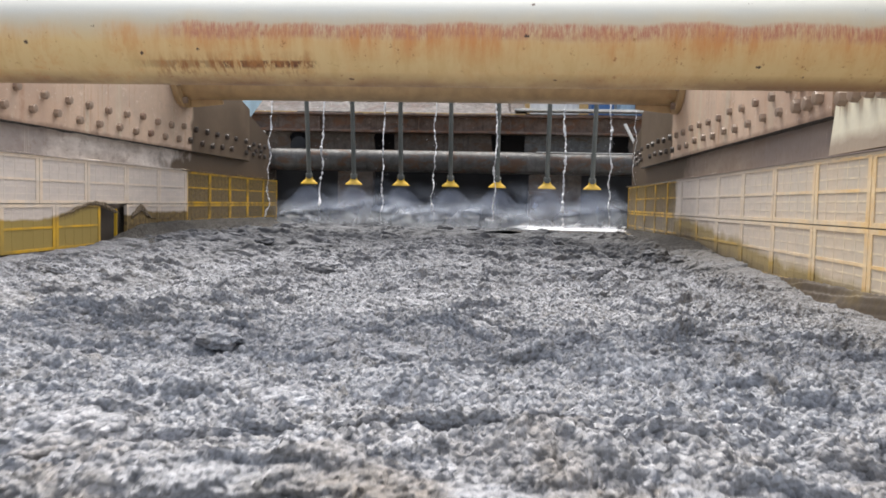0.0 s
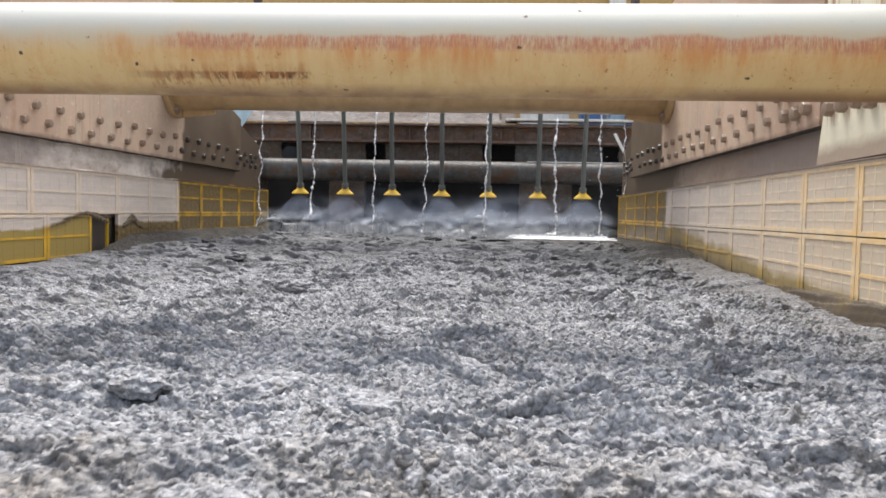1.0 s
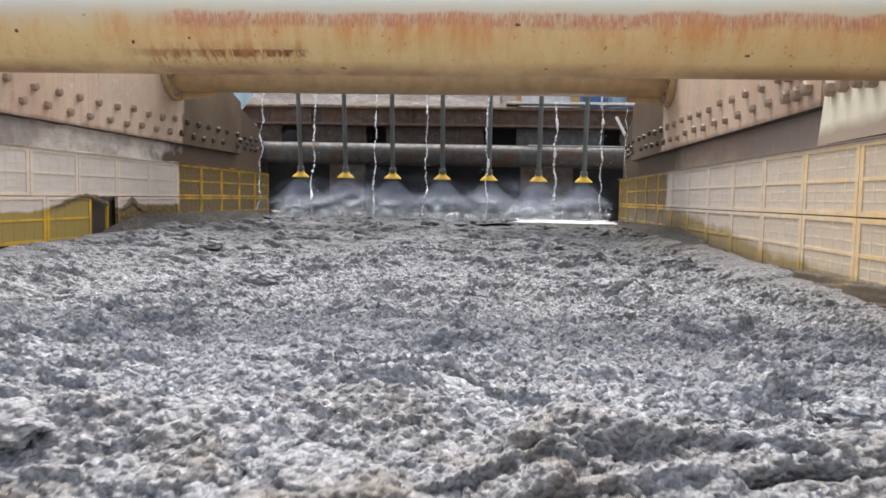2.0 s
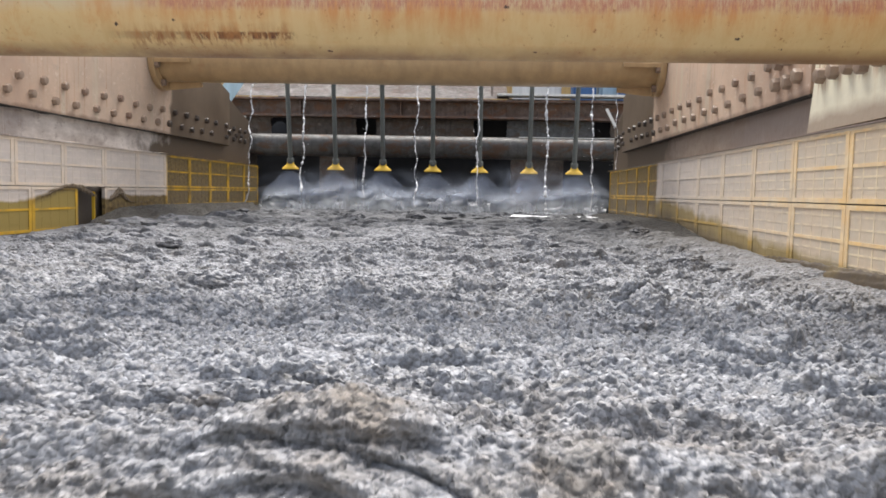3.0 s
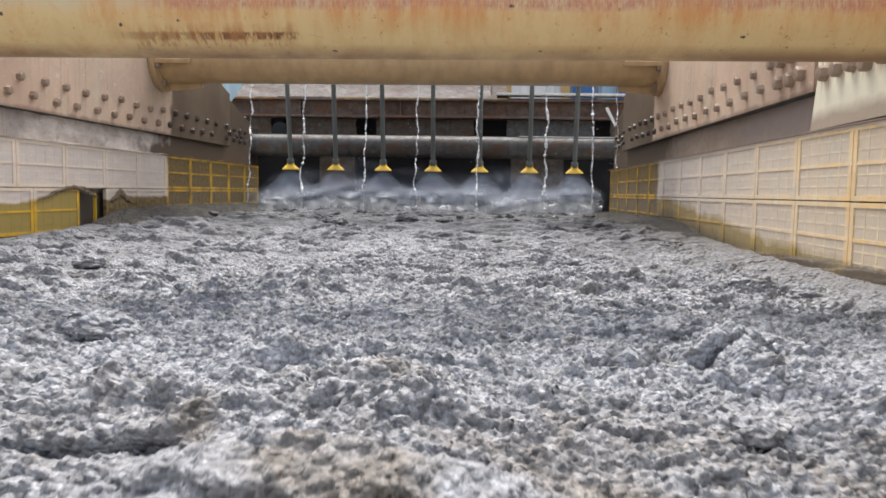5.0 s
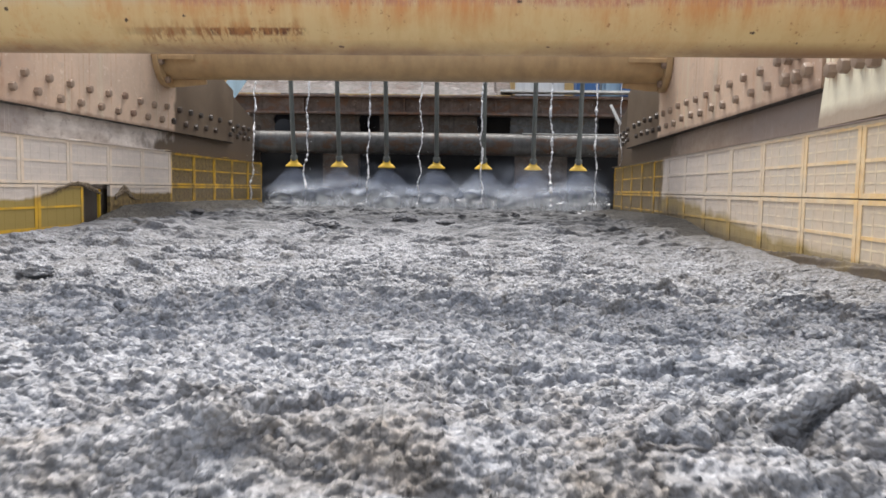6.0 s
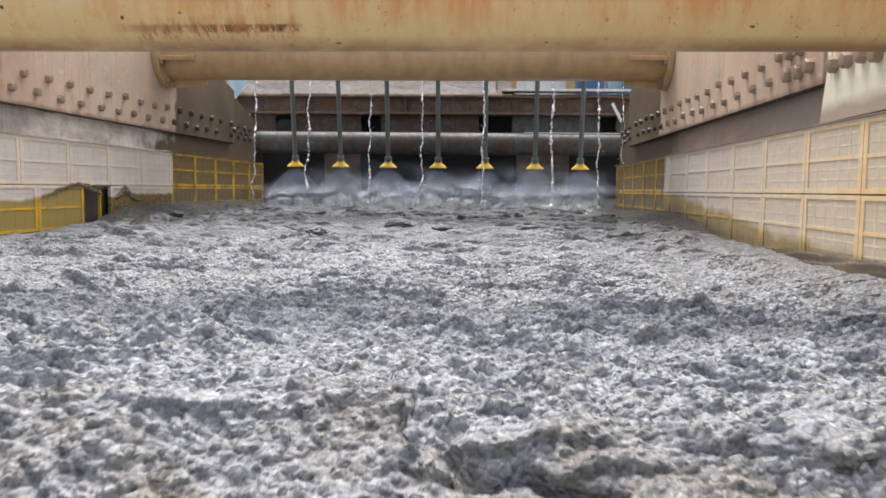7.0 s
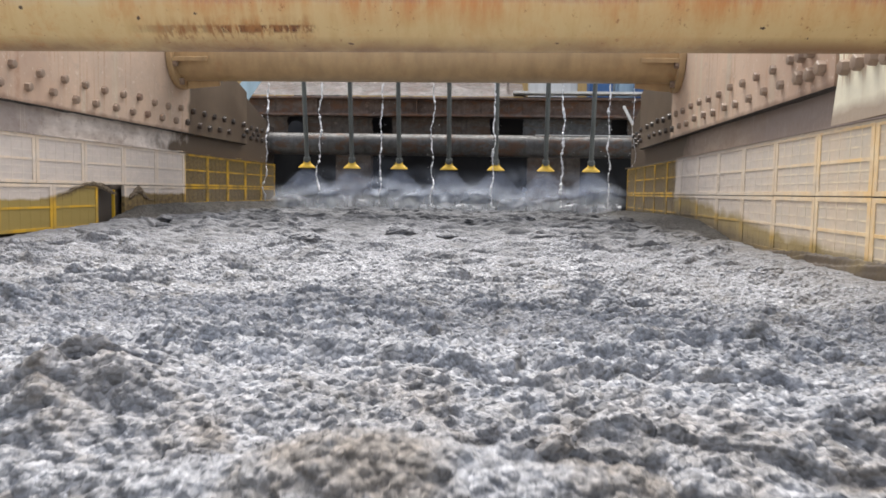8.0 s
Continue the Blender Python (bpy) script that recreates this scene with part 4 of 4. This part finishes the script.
bank("dark wet grit heaped against the liner", M["gravel_dark"], -1, 2.92, 5.1, lambda y: float(np.interp(y, (2.92, 3.02, 3.25, 3.6, 4.2, 5.1), (-0.19, -0.135, -0.090, -0.082, -0.082, -0.088))), 0.42, 71)
bank("brown wet grime stuck along the liner foot", M["grime"], 1, 0.7, 5.0, lambda y: float(np.interp(y, (0.7, 1.5, 2.1, 2.4, 2.8, 3.0, 3.4, 5.0), (-0.130, -0.136, -0.146, -0.165, -0.165, -0.120, -0.095, -0.108))), 0.055, 83)
bank("dark wet grit heaped at the foot of the liner", M["gravel_dark"], 1, 2.45, 5.1, lambda y: float(np.interp(y, (2.45, 2.8, 3.2, 3.6, 5.1), (-0.21, -0.145, -0.102, -0.096, -0.108))), 0.50, 77)


def mud_rim():
    """A thin uneven rim of brown mud left along the wavy edge of the dust."""
    bm = bmesh.new()
    rings = []
    for i in range(220):
        y = 2.64 + i * 0.0046
        line = 0.068 * math.exp(-((y - 2.88) / 0.20) ** 2) + 0.045 * math.exp(-((y - 3.27) / 0.06) ** 2) - 0.066
        fade = min(1, i / 40, (219 - i) / 30) * (1 - 0.95 * math.exp(-((y - 3.12) / 0.05) ** 4)) * min(1, max(0.25, (3.42 - y) / 0.1))
        h = (0.005 + 0.006 * abs(noise.noise((y * 14, 2.0, 0.0))) + 0.011 * math.exp(-((y - 3.27) / 0.07) ** 2) + 0.004 * math.exp(-((y - 2.98) / 0.08) ** 2)) * fade
        d = (0.004 + 0.006 * abs(noise.noise((y * 22, 5.0, 0.0)))) * fade
        z = line + 0.008 * noise.noise((y * 17, 9.0, 0.0))
        ring_ = []
        for j in range(9):
            a = math.pi * (j / 8 - 0.5)
            q = 1 + 0.35 * noise.noise((y * 90, j * 0.7, 4.0))
            ring_.append(bm.verts.new((-1.1975 + d * math.cos(a) * q, y, z + h * math.sin(a) * q)))
        rings.append(ring_)
    for i, (a, b) in enumerate(zip(rings, rings[1:])):
        if 3.07 < 2.64 + i * 0.0046 < 3.18:
            continue
        for j in range(8):
            bm.faces.new((a[j], a[j + 1], b[j + 1], b[j]))
    bmesh.ops.recalc_face_normals(bm, faces=bm.faces)
    return tagged(new("mud_rim", mesh("mud_rim", bm, M["mud"])), "thin uneven rim of brown mud stuck to the dusty liner", "mud")


mud_rim()


# ---- falling water ----
def stream(x, y, seed, r, top=0.98, bottom=-0.10):
    """A wavering thread of water that thins into beads."""
    rnd = random.Random(seed)
    f1, f2, a1, p1 = rnd.uniform(7, 10), rnd.uniform(17, 24), rnd.uniform(0.007, 0.013), rnd.uniform(0, 6)
    bm = bmesh.new()
    n, k = 220, 7
    rings = []
    for i in range(n + 1):
        h = i / n
        z = (bottom - top) * h
        amp = a1 * (0.25 + h)
        cx = amp * 2.2 * noise.noise((seed * 3.1, z * f1, 0.0)) + 0.006 * noise.noise((seed, z * f2 * 1.5, 7.0))
        cy = amp * 2.2 * noise.noise((seed * 3.1, z * f1, 9.0)) + 0.006 * noise.noise((seed, z * f2 * 1.5, 3.0))
        rr = 0.8 * r * (0.42 + 0.6 * noise.noise((seed, z * 14, 0.0)) + 0.75 * noise.noise((seed, z * 55, 4.0)))
        rr = max(rr, 0.0010)
        rings.append([bm.verts.new((cx + rr * math.cos(6.283 * j / k), cy + rr * math.sin(6.283 * j / k), z)) for j in range(k)])
    for a, b in zip(rings, rings[1:]):
        for j in range(k):
            bm.faces.new((a[j], a[(j + 1) % k], b[(j + 1) % k], b[j]))
    for _ in range(26):
        z = rnd.uniform(bottom - top, -0.1)
        bmesh.ops.create_icosphere(bm, subdivisions=1, radius=rnd.uniform(0.0010, 0.0026), matrix=pose(rnd.gauss(0, 0.025), rnd.gauss(0, 0.025), z))
    bmesh.ops.recalc_face_normals(bm, faces=bm.faces)
    ob = new("water_stream", mesh("water_stream", bm, M["water"]))
    return tagged(ob, "thin white wavering stream of falling water", "water", "falling water streams", "stuff")


STREAMS = ((-1.17, 0.012), (-0.816, 0.014), (-0.407, 0.012), (-0.07, 0.010), (0.327, 0.013), (0.77, 0.018), (1.06, 0.012), (1.215, 0.005))
streams = [(stream(x, 5.22, 20 + i, r), x, 5.22) for i, (x, r) in enumerate(STREAMS)]


# ---- spray ----
def spray_fan(seed):
    """Veil and droplets below a nozzle, in the nozzle's space."""
    rnd = random.Random(seed)
    bm = bmesh.new()
    for scale in (1.0, 0.6):
        rings = []
        for r, z in ((0.035, 0.0), (0.085, -0.05), (0.14, -0.105), (0.19, -0.155), (0.215, -0.185)):
            rings.append([bm.verts.new((-r * scale * math.cos(a), -0.7 * r * scale * math.sin(a), z)) for a in np.linspace(0, math.pi, 22)])
        for a, b in zip(rings, rings[1:]):
            for i in range(21):
                bm.faces.new((a[i], a[i + 1], b[i + 1], b[i]))
    me = mesh("spray_fan", bm, M["mist"])
    ob = tagged(new("spray_fan", me), "fan of fine white water spray under a nozzle", "spray", "spray fans", "stuff")
    bm = bmesh.new()
    for _ in range(260):
        h = rnd.random() ** 0.6
        r = (0.03 + 0.19 * h) * rnd.random() ** 0.5
        a = rnd.uniform(0, 6.283)
        bmesh.ops.create_icosphere(bm, subdivisions=1, radius=rnd.uniform(0.0007, 0.0018), matrix=pose(r * math.cos(a), r * 0.7 * math.sin(a), -0.25 * h))
    part("droplets", bm, M["splash"], ob)
    return ob


fans = [(spray_fan(40 + i), x) for i, x in enumerate(LANCE_X)]


def splash_row(seed, length):
    """A low uneven curtain of splashing water along x."""
    rnd = random.Random(seed)
    bm = bmesh.new()
    n = 90
    for y in (-0.02,):
        prev = None
        for i in range(n + 1):
            x = -length / 2 + length * i / n
            h = 0.035 + 0.05 * max(0, noise.noise((x * 5, seed, y * 20))) + 0.06 * max(0, noise.noise((x * 14, seed, 2 + y * 20)))
            cur = [bm.verts.new((x, y + 0.02 * noise.noise((x * 9, k, seed)), z)) for k, z in enumerate((-0.03, h * 0.4, h * 0.75, h))]
            if prev:
                for k in range(3):
                    bm.faces.new((prev[k], cur[k], cur[k + 1], prev[k + 1]))
            prev = cur
    for _ in range(420):
        bmesh.ops.create_icosphere(bm, subdivisions=1, radius=rnd.uniform(0.0012, 0.0032), matrix=pose(rnd.uniform(-length / 2, length / 2), rnd.gauss(0, 0.08), abs(rnd.gauss(0, 0.055))))
    ob = new("splash", mesh("splash", bm, M["splash"]))
    return tagged(ob, "white water splashing up from the bed under the sprays", "water splash", "splashes", "stuff")


def mist_puff(seed, sx=0.27, sy=0.10, sz=0.125, material="haze"):
    """A low drifting bank of fine droplets, bulging down the bed."""
    bm = bmesh.new()
    rings = [[bm.verts.new((0, -sy, 0))]]
    for i in range(1, 9):
        r = i / 8
        ring_ = []
        for j in range(24):
            a = j * math.pi / 12
            x, z = r * math.cos(a), r * math.sin(a)
            ring_.append(bm.verts.new((x * sx, -sy * (1 - r * r) + 0.03 * noise.noise((x * 2.2 + seed, z * 2.2, 0.0)), z * sz)))
        rings.append(ring_)
    for j in range(24):
        bm.faces.new((rings[0][0], rings[1][j], rings[1][(j + 1) % 24]))
    for a, b in zip(rings[1:], rings[2:]):
        for j in range(24):
            bm.faces.new((a[j], b[j], b[(j + 1) % 24], a[(j + 1) % 24]))
    return tagged(new("mist_puff", mesh("mist_puff", bm, M[material])), "low drifting white mist over the wet bed", "mist", "low mist", "stuff")


puffs = [(mist_puff(90 + i), -1.0 + 0.25 * i, 5.05 + 0.10 * (i % 3), -0.075 + 0.02 * (i * 7 % 3)) for i in range(9)]
puffs += [(mist_puff(120 + i, 0.36, 0.10, 0.20, "veil"), -0.90 + 0.36 * i, 5.36 - 0.08 * (i % 2), -0.03 + 0.03 * (i * 5 % 3)) for i in range(6)]
splashes = [(splash_row(60 + i, 0.78), -0.80 + 0.78 * i, 5.28 - 0.05 * i) for i in range(3)]
X, Y = np.meshgrid(np.linspace(0.05, 1.18, 60), np.linspace(4.35, 5.5, 60))
rim = np.minimum(np.minimum(X - 0.42, 1.25 - X) / 0.35, np.minimum(Y - 4.35, 5.9 - Y) / 0.35) + 0.25 * waves(X, Y, 41, 1.0, 3.5, 6)
Z = np.clip(rim, -0.4, 0.25) * 0.05 + 0.0012 * waves(X, Y * 2, 43, 3, 9, 6)
pool = tagged(new("water", grid_mesh("water", X, Y, Z, M["pool"])), "shallow pool of water with a white patch of foam and painted glare at the feed end", "water", kind="structure")


# ---- what moves ----
def motions():
    for ob, y0 in strips:
        rows = []
        for k in range(41):
            t = k * 0.2
            y = y0 + STRIP / 2 - V * t
            a = math.degrees(math.atan2(bed_z(y + 0.07) - bed_z(y - 0.07), 0.14))
            hop = 0.003 * math.sin(2.4 * k + 1.3 * y0)
            rows.append((t, pose(0, y, bed_z(y) + hop, a, 0, 0) @ pose(0, -STRIP / 2, 0)))
        walk(ob, rows)
    for ob, x, y0, up, turn in clods:
        rows = []
        for k in range(41):
            y = y0 - V * k * 0.2
            a = math.degrees(math.atan2(bed_z(y + 0.07) - bed_z(y - 0.07), 0.14))
            rows.append((k * 0.2, pose(x, y, bed_z(y) + up + 0.002 * math.sin(2.4 * k + y0), a, 0, turn)))
        walk(ob, rows)
    for i, (ob, x, y) in enumerate(streams):
        walk(ob, [(k * 0.1, pose(x, y - 0.13, 0.98) @ pose(0, 0, 0, -7, 0, 0) @ pose(0, 0, 0, 0, 0, (70 + 3 * i) * k)) for k in range(81)])
    for i, (ob, x) in enumerate(fans):
        walk(ob, [(k * 0.1, pose(x, 5.5, 0.15, 0, 0, 14 * math.sin(2.3 * k + i))) for k in range(81)])
    for i, (ob, x, y, z) in enumerate(puffs):
        walk(ob, [(k * 0.2, pose(x + 0.06 * math.sin(0.9 * k + i), y + 0.03 * math.sin(0.7 * k + 2 * i), z + 0.012 * math.sin(1.7 * k + i), 0, 0, 25 * math.sin(0.8 * k + i))) for k in range(41)])
    walk(pool, [(t, pose(0, 0, z)) for t, z in ((0, -0.124), (1, -0.123), (2.2, -0.126), (3.3, -0.143), (5, -0.144), (6.5, -0.146), (8, -0.147))])
    for i, (ob, x, y) in enumerate(splashes):
        walk(ob, [(k * 0.1, pose(x + 0.05 * math.sin(2.1 * k + i), y + 0.03 * math.sin(1.3 * k), -0.115 + 0.018 * math.sin(2.7 * k + 2 * i))) for k in range(81)])


motions()
